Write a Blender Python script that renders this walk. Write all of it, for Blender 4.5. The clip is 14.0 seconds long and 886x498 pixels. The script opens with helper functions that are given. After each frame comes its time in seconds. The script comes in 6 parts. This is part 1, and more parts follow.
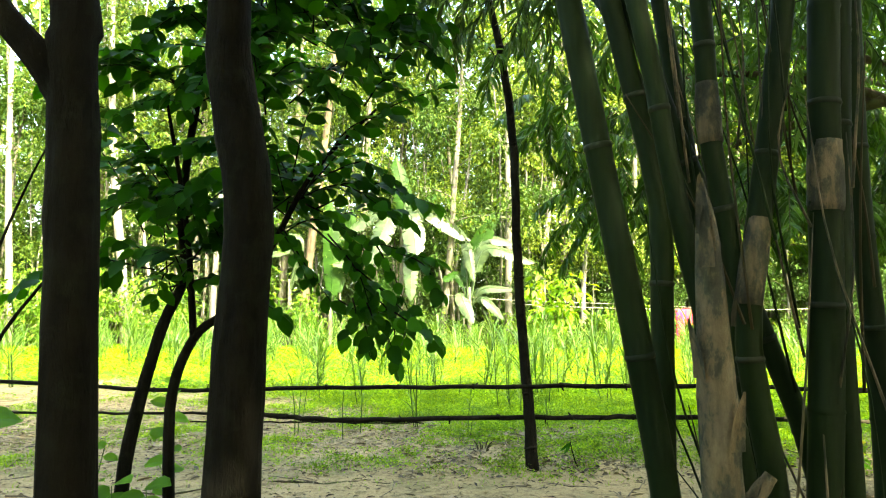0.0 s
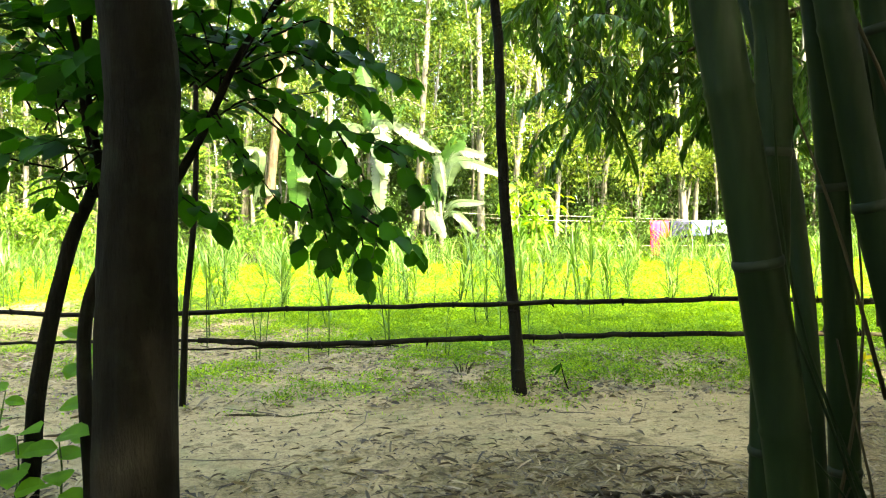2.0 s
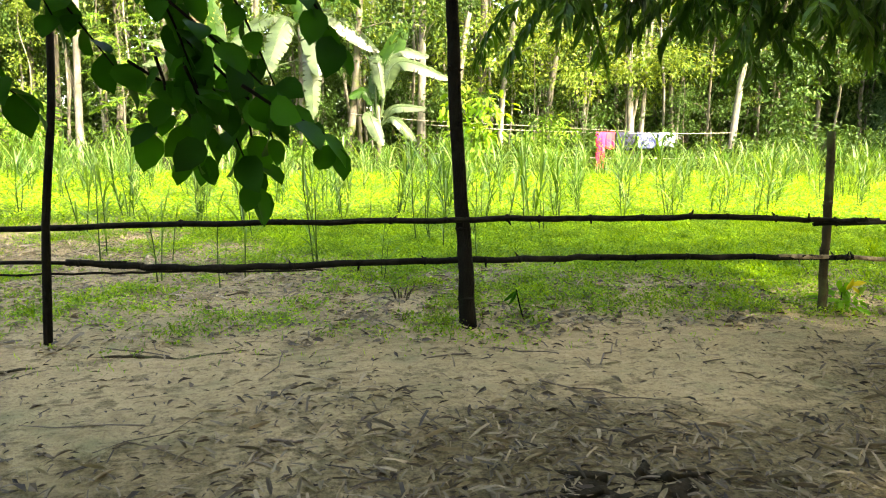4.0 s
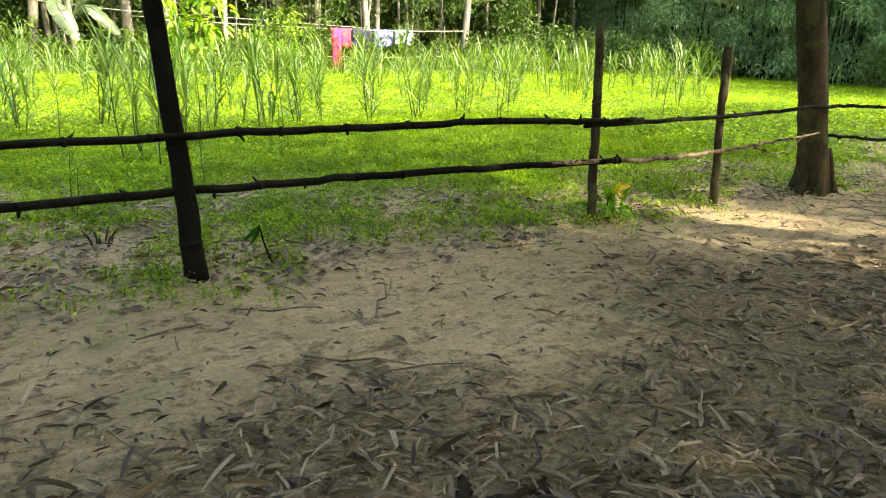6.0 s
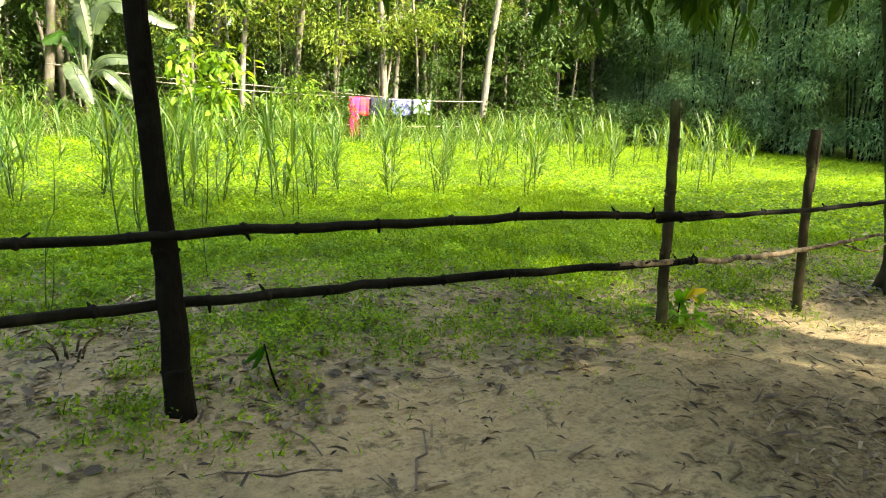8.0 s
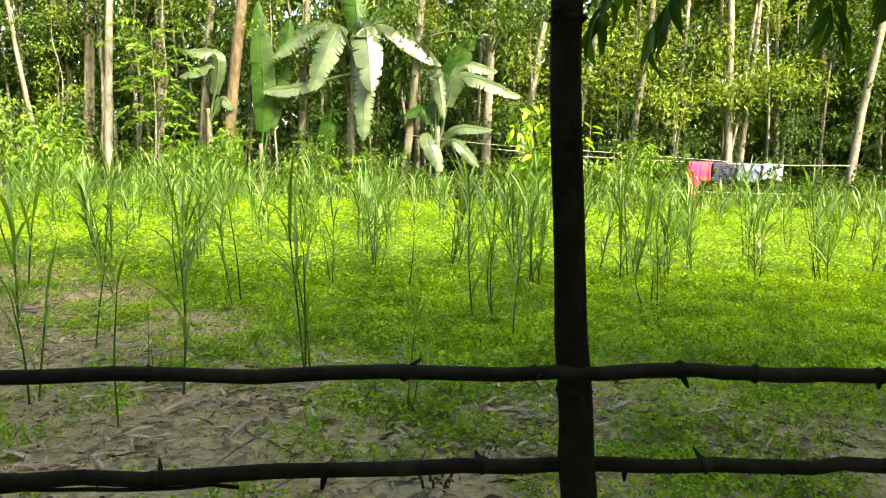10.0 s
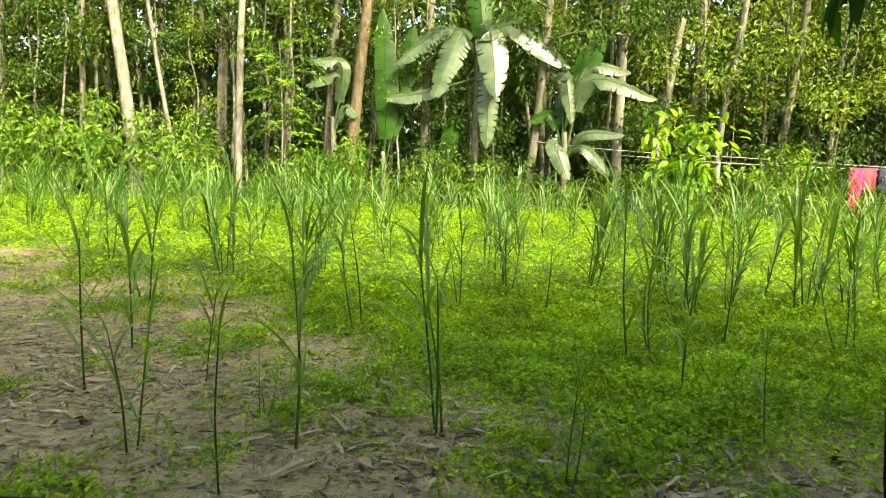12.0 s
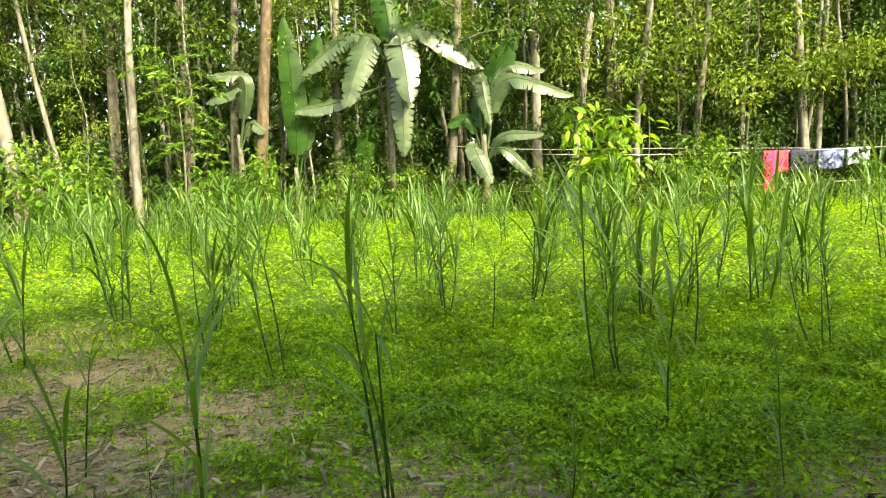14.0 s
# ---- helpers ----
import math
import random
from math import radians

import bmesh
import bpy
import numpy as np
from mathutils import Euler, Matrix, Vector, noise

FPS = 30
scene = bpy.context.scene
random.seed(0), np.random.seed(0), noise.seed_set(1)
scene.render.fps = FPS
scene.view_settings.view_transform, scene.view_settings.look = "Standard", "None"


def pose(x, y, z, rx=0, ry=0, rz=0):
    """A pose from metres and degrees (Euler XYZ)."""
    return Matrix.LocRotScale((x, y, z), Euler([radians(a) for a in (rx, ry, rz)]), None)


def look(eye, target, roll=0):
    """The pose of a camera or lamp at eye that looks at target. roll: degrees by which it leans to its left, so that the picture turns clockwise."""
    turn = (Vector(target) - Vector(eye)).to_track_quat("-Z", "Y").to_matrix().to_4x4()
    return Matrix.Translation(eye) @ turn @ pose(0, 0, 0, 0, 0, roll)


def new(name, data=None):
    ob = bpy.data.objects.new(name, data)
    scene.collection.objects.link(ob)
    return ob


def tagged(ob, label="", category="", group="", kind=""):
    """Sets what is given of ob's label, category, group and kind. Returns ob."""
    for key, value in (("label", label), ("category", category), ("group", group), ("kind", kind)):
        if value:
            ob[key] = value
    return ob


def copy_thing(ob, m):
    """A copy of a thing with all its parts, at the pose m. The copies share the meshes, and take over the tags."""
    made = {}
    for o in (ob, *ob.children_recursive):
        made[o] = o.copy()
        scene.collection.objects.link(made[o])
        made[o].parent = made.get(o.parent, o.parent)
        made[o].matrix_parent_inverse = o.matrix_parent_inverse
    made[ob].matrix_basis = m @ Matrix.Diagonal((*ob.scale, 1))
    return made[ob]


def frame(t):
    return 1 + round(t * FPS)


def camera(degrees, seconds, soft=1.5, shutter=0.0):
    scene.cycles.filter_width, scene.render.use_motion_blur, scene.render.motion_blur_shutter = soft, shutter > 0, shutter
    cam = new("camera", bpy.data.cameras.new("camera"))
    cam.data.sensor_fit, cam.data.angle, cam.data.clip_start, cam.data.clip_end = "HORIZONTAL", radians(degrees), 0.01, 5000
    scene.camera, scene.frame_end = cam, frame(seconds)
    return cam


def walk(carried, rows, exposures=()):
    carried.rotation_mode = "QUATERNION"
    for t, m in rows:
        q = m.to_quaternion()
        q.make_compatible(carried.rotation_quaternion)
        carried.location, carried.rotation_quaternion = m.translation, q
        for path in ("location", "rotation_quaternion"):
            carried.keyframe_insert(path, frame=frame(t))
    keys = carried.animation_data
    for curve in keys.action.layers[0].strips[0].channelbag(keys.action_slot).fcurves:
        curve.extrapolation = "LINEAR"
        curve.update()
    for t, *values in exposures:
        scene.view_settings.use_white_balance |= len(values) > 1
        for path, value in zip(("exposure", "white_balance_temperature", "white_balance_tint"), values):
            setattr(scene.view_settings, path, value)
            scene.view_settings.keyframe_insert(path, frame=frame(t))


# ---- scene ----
cam = camera(64.6, 14.0, soft=1.15)
PATH = [
    (0, (0.366, -0.02, 1.572), (0.532, 1.964, 1.766), 0.3),
    (0.5, (0.266, 0.301, 1.553), (0.543, 2.279, 1.65), 1.3),
    (1, (0.206, 0.518, 1.531), (0.498, 2.496, 1.552), 0.9),
    (1.5, (0.25, 0.708, 1.511), (0.471, 2.695, 1.501), -0.3),
    (2, (0.387, 0.923, 1.512), (0.642, 2.906, 1.469), -0.5),
    (4.3, (0.562, 2.285, 1.433), (1.07, 4.189, 1.09), 1.2),
    (4.5, (0.564, 2.421, 1.441), (1.158, 4.294, 1.07), 1.8),
    (5, (0.624, 2.663, 1.423), (1.406, 4.453, 0.992), 1.5),
    (5.5, (0.824, 2.93, 1.391), (1.741, 4.63, 0.874), 1),
    (6, (0.94, 3.2, 1.368), (2.006, 4.799, 0.815), 1.1),
    (6.5, (0.978, 3.485, 1.413), (2.213, 4.98, 0.925), 2.2),
    (7, (1.065, 3.672, 1.401), (2.243, 5.22, 0.94), 2.1),
    (7.5, (1.259, 3.871, 1.429), (2.358, 5.493, 1.024), 1.2),
    (8, (1.272, 4.124, 1.426), (2.336, 5.776, 1.051), 2.1),
    (8.5, (1.17, 4.387, 1.461), (2.093, 6.124, 1.104), 3.3),
    (9, (1.164, 4.654, 1.461), (1.744, 6.542, 1.142), 2.3),
    (9.2, (1.181, 4.778, 1.476), (1.648, 6.703, 1.199), 2.2),
    (11.3, (1.089, 5.817, 1.535), (1.186, 7.803, 1.328), 1.6),
    (11.5, (1.089, 5.903, 1.54), (1.123, 7.893, 1.341), 1.8),
    (12, (0.99, 6.121, 1.545), (0.914, 8.107, 1.319), 1.8),
    (12.5, (0.843, 6.353, 1.567), (0.789, 8.336, 1.311), 0.3),
    (13, (0.805, 6.57, 1.558), (0.8, 8.557, 1.333), -1.5),
    (13.5, (0.848, 6.806, 1.568), (0.858, 8.798, 1.386), -2.8),
    (14, (0.911, 6.996, 1.562), (1.054, 8.981, 1.36), -2.4),
]
walk(cam, [(t, look(eye, target, roll)) for t, eye, target, roll in PATH],
     [(0.0, 3.85, 7800, -2), (2.0, 3.98, 7800, 3), (4.5, 3.38, 7800, 13), (5.5, 3.25, 7700, 14), (6.5, 3.22, 7000, 17), (7.0, 3.2, 6800, 17), (7.5, 3.12, 7100, 14), (8.0, 3.05, 7500, 11),
      (9.0, 2.98, 7800, 10), (11.5, 2.62, 7900, 2), (14.0, 2.52, 7800, 3)])


# ---- world, sun, exposure ----
SUN_EL, SUN_AZ = radians(38), radians(148)   # azimuth clockwise from +y: behind the walker, to the right
world = bpy.data.worlds.new("sky")
scene.world = world
world.use_nodes = True
wn = world.node_tree.nodes
sky = wn.new("ShaderNodeTexSky")
sky.sky_type, sky.sun_disc = "NISHITA", False
sky.sun_elevation, sky.sun_rotation = SUN_EL, SUN_AZ
sky.dust_density, sky.ozone_density = 4.0, 0.6
wn["Background"].inputs["Strength"].default_value = 0.15
world.node_tree.links.new(sky.outputs[0], wn["Background"].inputs["Color"])
to_sun = Vector((math.sin(SUN_AZ) * math.cos(SUN_EL), math.cos(SUN_AZ) * math.cos(SUN_EL), math.sin(SUN_EL)))
sun = new("sun", bpy.data.lights.new("sun", "SUN"))
sun.data.energy, sun.data.angle, sun.data.color = 2.1, radians(0.5), (1.0, 0.94, 0.82)
sun.matrix_world = look(to_sun * 40, (0, 0, 0))

# ---- materials ----
def node_material(name):
    m = bpy.data.materials.new(name)
    m.use_nodes = True
    return m, m.node_tree.nodes, m.node_tree.links


def ramp_of(nodes, stops):
    r = nodes.new("ShaderNodeValToRGB")
    while len(r.color_ramp.elements) < len(stops):
        r.color_ramp.elements.new(0.5)
    for e, (p, c) in zip(r.color_ramp.elements, stops):
        e.position, e.color = p, (*c, 1)
    return r


def noise_of(nodes, links, scale, detail=4.0, rough=0.55, stretch=None, coords="Object"):
    tc = nodes.new("ShaderNodeTexCoord")
    n = nodes.new("ShaderNodeTexNoise")
    n.inputs["Scale"].default_value, n.inputs["Detail"].default_value = scale, detail
    n.inputs["Roughness"].default_value = rough
    if stretch:
        mp = nodes.new("ShaderNodeMapping")
        mp.inputs["Scale"].default_value = stretch
        links.new(tc.outputs[coords], mp.inputs["Vector"])
        links.new(mp.outputs[0], n.inputs["Vector"])
    else:
        links.new(tc.outputs[coords], n.inputs["Vector"])
    return n


def mix_rgb(nodes, links, fac, a, b, blend="MIX"):
    m = nodes.new("ShaderNodeMix")
    m.data_type, m.blend_type = "RGBA", blend
    for sock, val in ((m.inputs[0], fac), (m.inputs[6], a), (m.inputs[7], b)):
        if isinstance(val, bpy.types.NodeSocket):
            links.new(val, sock)
        elif isinstance(val, tuple):
            sock.default_value = (*val, 1)
        else:
            sock.default_value = val
    return m.outputs[2]


def bump_of(nodes, links, height, strength, distance):
    b = nodes.new("ShaderNodeBump")
    b.inputs["Strength"].default_value, b.inputs["Distance"].default_value = strength, distance
    links.new(height, b.inputs["Height"])
    return b.outputs[0]


def leaf_material(name, dark, mid, light, through_light=0.35, rough=0.5, patch=2.0, gloss=0.2):
    """Leaf with a tone of its own for every leaf, patches of tone, and light let through."""
    m, nodes, links = node_material(name)
    geo = nodes.new("ShaderNodeNewGeometry")
    r = ramp_of(nodes, [(0.0, dark), (0.5, mid), (1.0, light)])
    links.new(geo.outputs["Random Per Island"], r.inputs[0])
    n = noise_of(nodes, links, patch, 3)
    r2 = ramp_of(nodes, [(0.35, (0.62, 0.66, 0.6)), (0.65, (1.12, 1.1, 1.0))])
    links.new(n.outputs["Fac"], r2.inputs[0])
    col = mix_rgb(nodes, links, 1.0, r.outputs[0], r2.outputs[0], "MULTIPLY")
    p = nodes["Principled BSDF"]
    p.inputs["Roughness"].default_value = rough
    p.inputs["Specular IOR Level"].default_value = gloss
    links.new(col, p.inputs["Base Color"])
    t = nodes.new("ShaderNodeBsdfTranslucent")
    warm = mix_rgb(nodes, links, 1.0, col, (1.7, 1.4, 0.4), "MULTIPLY")
    links.new(warm, t.inputs["Color"])
    ms = nodes.new("ShaderNodeMixShader")
    ms.inputs[0].default_value = through_light
    links.new(p.outputs[0], ms.inputs[1])
    links.new(t.outputs[0], ms.inputs[2])
    links.new(ms.outputs[0], nodes["Material Output"].inputs["Surface"])
    return m


def bark_material(name, dark, light, scale=9.0, patch=1.3, relief=0.02, moss=None):
    m, nodes, links = node_material(name)
    n1 = noise_of(nodes, links, scale, 8, 0.65, (1, 1, 0.25))
    n2 = noise_of(nodes, links, patch, 4, 0.6)
    r1 = ramp_of(nodes, [(0.3, dark), (0.7, light)])
    links.new(n1.outputs["Fac"], r1.inputs[0])
    r2 = ramp_of(nodes, [(0.35, (0.55, 0.55, 0.52)), (0.7, (1.1, 1.08, 1.05))])
    links.new(n2.outputs["Fac"], r2.inputs[0])
    col = mix_rgb(nodes, links, 1.0, r1.outputs[0], r2.outputs[0], "MULTIPLY")
    if moss:
        n3 = noise_of(nodes, links, patch * 2.3, 5, 0.6)
        r3 = ramp_of(nodes, [(0.52, (0, 0, 0)), (0.64, (1, 1, 1))])
        links.new(n3.outputs["Fac"], r3.inputs[0])
        col = mix_rgb(nodes, links, r3.outputs[0], col, moss)
    p = nodes["Principled BSDF"]
    p.inputs["Roughness"].default_value = 0.9
    p.inputs["Specular IOR Level"].default_value = 0.08
    links.new(col, p.inputs["Base Color"])
    links.new(bump_of(nodes, links, n1.outputs["Fac"], 0.8, relief), p.inputs["Normal"])
    return m


def bamboo_material(name, low, high):
    m, nodes, links = node_material(name)
    n1 = noise_of(nodes, links, 3.0, 5, 0.6, (1, 1, 0.4))
    n2 = noise_of(nodes, links, 60.0, 3, 0.6, (1, 1, 0.05))
    r1 = ramp_of(nodes, [(0.3, low), (0.7, high)])
    links.new(n1.outputs["Fac"], r1.inputs[0])
    r2 = ramp_of(nodes, [(0.3, (0.75, 0.78, 0.75)), (0.7, (1.08, 1.06, 1.0))])
    links.new(n2.outputs["Fac"], r2.inputs[0])
    p = nodes["Principled BSDF"]
    p.inputs["Roughness"].default_value = 0.6
    p.inputs["Specular IOR Level"].default_value = 0.1
    links.new(mix_rgb(nodes, links, 1.0, r1.outputs[0], r2.outputs[0], "MULTIPLY"), p.inputs["Base Color"])
    links.new(bump_of(nodes, links, n2.outputs["Fac"], 0.25, 0.004), p.inputs["Normal"])
    return m


def dry_material(name, dark, light):
    """Dry leaves, husks and straw: each piece has a tone of its own."""
    m, nodes, links = node_material(name)
    geo = nodes.new("ShaderNodeNewGeometry")
    info = nodes.new("ShaderNodeObjectInfo")
    add = nodes.new("ShaderNodeMath")
    add.operation = "ADD"
    links.new(geo.outputs["Random Per Island"], add.inputs[0])
    links.new(info.outputs["Random"], add.inputs[1])
    fr = nodes.new("ShaderNodeMath")
    fr.operation = "FRACT"
    links.new(add.outputs[0], fr.inputs[0])
    r = ramp_of(nodes, [(0.0, dark), (1.0, light)])
    links.new(fr.outputs[0], r.inputs[0])
    n = noise_of(nodes, links, 25.0, 4)
    r2 = ramp_of(nodes, [(0.3, (0.7, 0.68, 0.64)), (0.7, (1.1, 1.1, 1.1))])
    links.new(n.outputs["Fac"], r2.inputs[0])
    p = nodes["Principled BSDF"]
    p.inputs["Roughness"].default_value = 0.8
    links.new(mix_rgb(nodes, links, 1.0, r.outputs[0], r2.outputs[0], "MULTIPLY"), p.inputs["Base Color"])
    return m


def cloth_material(name, a, b, scale=2.5):
    m, nodes, links = node_material(name)
    n = noise_of(nodes, links, scale, 2)
    r = ramp_of(nodes, [(0.42, a), (0.58, b)])
    links.new(n.outputs["Fac"], r.inputs[0])
    weave = noise_of(nodes, links, 180.0, 2)
    p = nodes["Principled BSDF"]
    p.inputs["Roughness"].default_value = 0.9
    links.new(r.outputs[0], p.inputs["Base Color"])
    links.new(bump_of(nodes, links, weave.outputs["Fac"], 0.3, 0.003), p.inputs["Normal"])
    return m


def ground_material():
    """Grey-tan trodden silt with crumbs, damp stains, painted ridge shadows and a greenish film; mossy towards the
    field.
    """
    m, nodes, links = node_material("soil")
    big = noise_of(nodes, links, 0.55, 5, 0.6)
    mid = noise_of(nodes, links, 5.0, 8, 0.72)
    fine = noise_of(nodes, links, 38.0, 5, 0.7)
    r1 = ramp_of(nodes, [(0.3, (0.275, 0.215, 0.118)), (0.5, (0.43, 0.345, 0.195)), (0.7, (0.53, 0.435, 0.26))])
    links.new(mid.outputs["Fac"], r1.inputs[0])
    r2 = ramp_of(nodes, [(0.35, (0.72, 0.74, 0.68)), (0.65, (1.05, 1.03, 1.0))])
    links.new(big.outputs["Fac"], r2.inputs[0])
    col = mix_rgb(nodes, links, 1.0, r1.outputs[0], r2.outputs[0], "MULTIPLY")
    r3 = ramp_of(nodes, [(0.32, (0.62, 0.6, 0.57)), (0.46, (0.94, 0.94, 0.94)), (0.72, (1.12, 1.11, 1.08))])
    links.new(fine.outputs["Fac"], r3.inputs[0])
    col = mix_rgb(nodes, links, 1.0, col, r3.outputs[0], "MULTIPLY")
    speck = noise_of(nodes, links, 9.0, 7, 0.72, (0.5, 1.5, 1.0))
    rs = ramp_of(nodes, [(0.33, (0.2, 0.18, 0.15)), (0.40, (0.85, 0.84, 0.82)), (0.6, (1.0, 1.0, 1.0)), (0.7, (1.1, 1.08, 1.06))])
    links.new(speck.outputs["Fac"], rs.inputs[0])
    col = mix_rgb(nodes, links, 0.8, col, rs.outputs[0], "MULTIPLY")
    # crust relief; its hollows are painted dark as the shadows of mud ridges
    crust = noise_of(nodes, links, 3.6, 6, 0.62, (0.5, 1.9, 1.0))
    rc = ramp_of(nodes, [(0.30, (0.22, 0.19, 0.14)), (0.37, (0.8, 0.78, 0.74)), (0.42, (1.0, 1.0, 1.0)), (0.6, (1.0, 1.0, 1.0)), (0.72, (1.08, 1.06, 1.02))])
    links.new(crust.outputs["Fac"], rc.inputs[0])
    col = mix_rgb(nodes, links, 0.9, col, rc.outputs[0], "MULTIPLY")
    film = noise_of(nodes, links, 1.7, 5, 0.65)
    r4 = ramp_of(nodes, [(0.52, (0, 0, 0)), (0.68, (0.55, 0.55, 0.55))])
    links.new(film.outputs["Fac"], r4.inputs[0])
    col = mix_rgb(nodes, links, r4.outputs[0], col, (0.17, 0.19, 0.09))
    cover = nodes.new("ShaderNodeVertexColor")
    cover.layer_name = "cover"
    edge = nodes.new("ShaderNodeMath")
    edge.operation = "MULTIPLY_ADD"
    links.new(film.outputs["Fac"], edge.inputs[0])
    edge.inputs[1].default_value = 1.6
    edge.inputs[2].default_value = -0.8
    s = nodes.new("ShaderNodeMath")
    s.operation, s.use_clamp = "ADD", True
    split = nodes.new("ShaderNodeSeparateColor")
    links.new(cover.outputs["Color"], split.inputs[0])
    links.new(split.outputs[0], s.inputs[0])
    rot = nodes.new("ShaderNodeMath")
    rot.operation = "MULTIPLY_ADD"
    links.new(mid.outputs["Fac"], rot.inputs[0])
    rot.inputs[1].default_value = 2.8
    links.new(split.outputs[1], rot.inputs[2])
    rr = ramp_of(nodes, [(0.75, (0, 0, 0)), (1.0, (0.8, 0.8, 0.8))])
    rot2 = nodes.new("ShaderNodeMath")
    rot2.operation = "SUBTRACT"
    links.new(rot.outputs[0], rot2.inputs[0])
    rot2.inputs[1].default_value = 0.7
    links.new(rot2.outputs[0], rr.inputs[0])
    humus = ramp_of(nodes, [(0.35, (0.04, 0.031, 0.014)), (0.65, (0.20, 0.16, 0.075))])
    links.new(fine.outputs["Fac"], humus.inputs[0])
    col = mix_rgb(nodes, links, rr.outputs[0], col, humus.outputs[0])
    links.new(edge.outputs[0], s.inputs[1])
    r5 = ramp_of(nodes, [(0.5, (0, 0, 0)), (0.85, (0.95, 0.95, 0.95))])
    links.new(s.outputs[0], r5.inputs[0])
    green = ramp_of(nodes, [(0.35, (0.03, 0.065, 0.008)), (0.65, (0.12, 0.215, 0.014))])
    links.new(fine.outputs["Fac"], green.inputs[0])
    col = mix_rgb(nodes, links, r5.outputs[0], col, green.outputs[0])
    p = nodes["Principled BSDF"]
    p.inputs["Roughness"].default_value = 0.95
    p.inputs["Specular IOR Level"].default_value = 0.15
    links.new(col, p.inputs["Base Color"])
    h = nodes.new("ShaderNodeMath")
    h.operation = "MULTIPLY_ADD"
    links.new(mid.outputs["Fac"], h.inputs[0])
    h.inputs[1].default_value = 1.6
    h2 = nodes.new("ShaderNodeMath")
    h2.operation = "MULTIPLY_ADD"
    links.new(crust.outputs["Fac"], h2.inputs[0])
    h2.inputs[1].default_value = 2.2
    links.new(fine.outputs["Fac"], h2.inputs[2])
    links.new(h2.outputs[0], h.inputs[2])
    links.new(bump_of(nodes, links, h.outputs[0], 0.8, 0.035), p.inputs["Normal"])
    return m


SOIL = ground_material()
WEED = leaf_material("weed_leaf", (0.075, 0.185, 0.009), (0.175, 0.34, 0.011), (0.31, 0.49, 0.016), 0.38, patch=1.1)
TUFT = leaf_material("verge_weed_leaf", (0.08, 0.175, 0.010), (0.16, 0.285, 0.014), (0.27, 0.42, 0.02), 0.35, patch=3.0)
BLADE = leaf_material("grass_blade", (0.032, 0.095, 0.015), (0.095, 0.215, 0.03), (0.27, 0.40, 0.15), 0.45, 0.34, 1.0, 0.4)
BROAD = leaf_material("broad_leaf", (0.011, 0.062, 0.006), (0.02, 0.108, 0.008), (0.038, 0.168, 0.013), 0.47, 0.5, 3.0, 0.08)
SEEDLING = leaf_material("seedling_leaf", (0.08, 0.24, 0.02), (0.11, 0.30, 0.025), (0.16, 0.36, 0.04), 0.65, 0.6, 4.0)
MANGO = leaf_material("glossy_leaf", (0.026, 0.08, 0.012), (0.045, 0.125, 0.017), (0.08, 0.18, 0.024), 0.34, 0.32, 2.0)
BAMBOO_LEAF = leaf_material("bamboo_leaf", (0.04, 0.10, 0.025), (0.06, 0.14, 0.035), (0.11, 0.20, 0.06), 0.3, 0.45, 0.8)
THICKET_LEAF = leaf_material("thicket_leaf", (0.08, 0.18, 0.085), (0.16, 0.31, 0.15), (0.30, 0.45, 0.25), 0.35, 0.45, 0.5)
WOOD_LEAF = leaf_material("woodland_leaf", (0.022, 0.055, 0.007), (0.048, 0.10, 0.012), (0.125, 0.19, 0.028), 0.3, 0.45, 0.4)
PALE_LEAF = leaf_material("pale_leaf", (0.085, 0.155, 0.018), (0.14, 0.225, 0.03), (0.24, 0.325, 0.065), 0.35, 0.45, 0.6)
DEEP_LEAF = leaf_material("deep_leaf", (0.03, 0.075, 0.012), (0.05, 0.11, 0.02), (0.08, 0.15, 0.03), 0.25, 0.5, 0.3)
SHRUB_LEAF = leaf_material("shrub_leaf", (0.05, 0.125, 0.013), (0.11, 0.225, 0.023), (0.20, 0.33, 0.05), 0.35, 0.42, 1.0)
BRIGHT_LEAF = leaf_material("bright_shrub_leaf", (0.10, 0.23, 0.02), (0.19, 0.36, 0.03), (0.28, 0.46, 0.06), 0.4, 0.42, 1.0)
BANANA_LEAF = leaf_material("banana_leaf", (0.056, 0.09, 0.04), (0.068, 0.106, 0.048), (0.078, 0.12, 0.055), 0.2, 0.3, 2.2, 0.4)
BANANA_YOUNG = leaf_material("young_banana_leaf", (0.025, 0.078, 0.009), (0.032, 0.092, 0.012), (0.04, 0.105, 0.014), 0.4, 0.4, 1.5)
# near-black: the deep shade on these trunks is put into the bark colour
BARK_SHADED = bark_material("shaded_bark", (0.0018, 0.0018, 0.0012), (0.0125, 0.0115, 0.0075), 13, 4.0, 0.05, (0.009, 0.010, 0.006))
BARK_BROWN = bark_material("brown_bark", (0.026, 0.022, 0.013), (0.10, 0.083, 0.05), 14, 2.0, 0.012, (0.07, 0.085, 0.03))
ROTTEN = bark_material("rotten_wood", (0.007, 0.006, 0.004), (0.05, 0.04, 0.022), 16, 5.0, 0.03)
BARK_PALE = bark_material("pale_bark", (0.115, 0.11, 0.09), (0.33, 0.315, 0.27), 9, 2.6, 0.012, (0.15, 0.15, 0.10))
BARK_GREY = bark_material("grey_bark", (0.085, 0.08, 0.062), (0.22, 0.205, 0.165), 12, 1.6, 0.01, (0.10, 0.13, 0.04))
BARK_RUST = bark_material("rust_bark", (0.06, 0.048, 0.032), (0.21, 0.165, 0.105), 10, 2.0, 0.015)
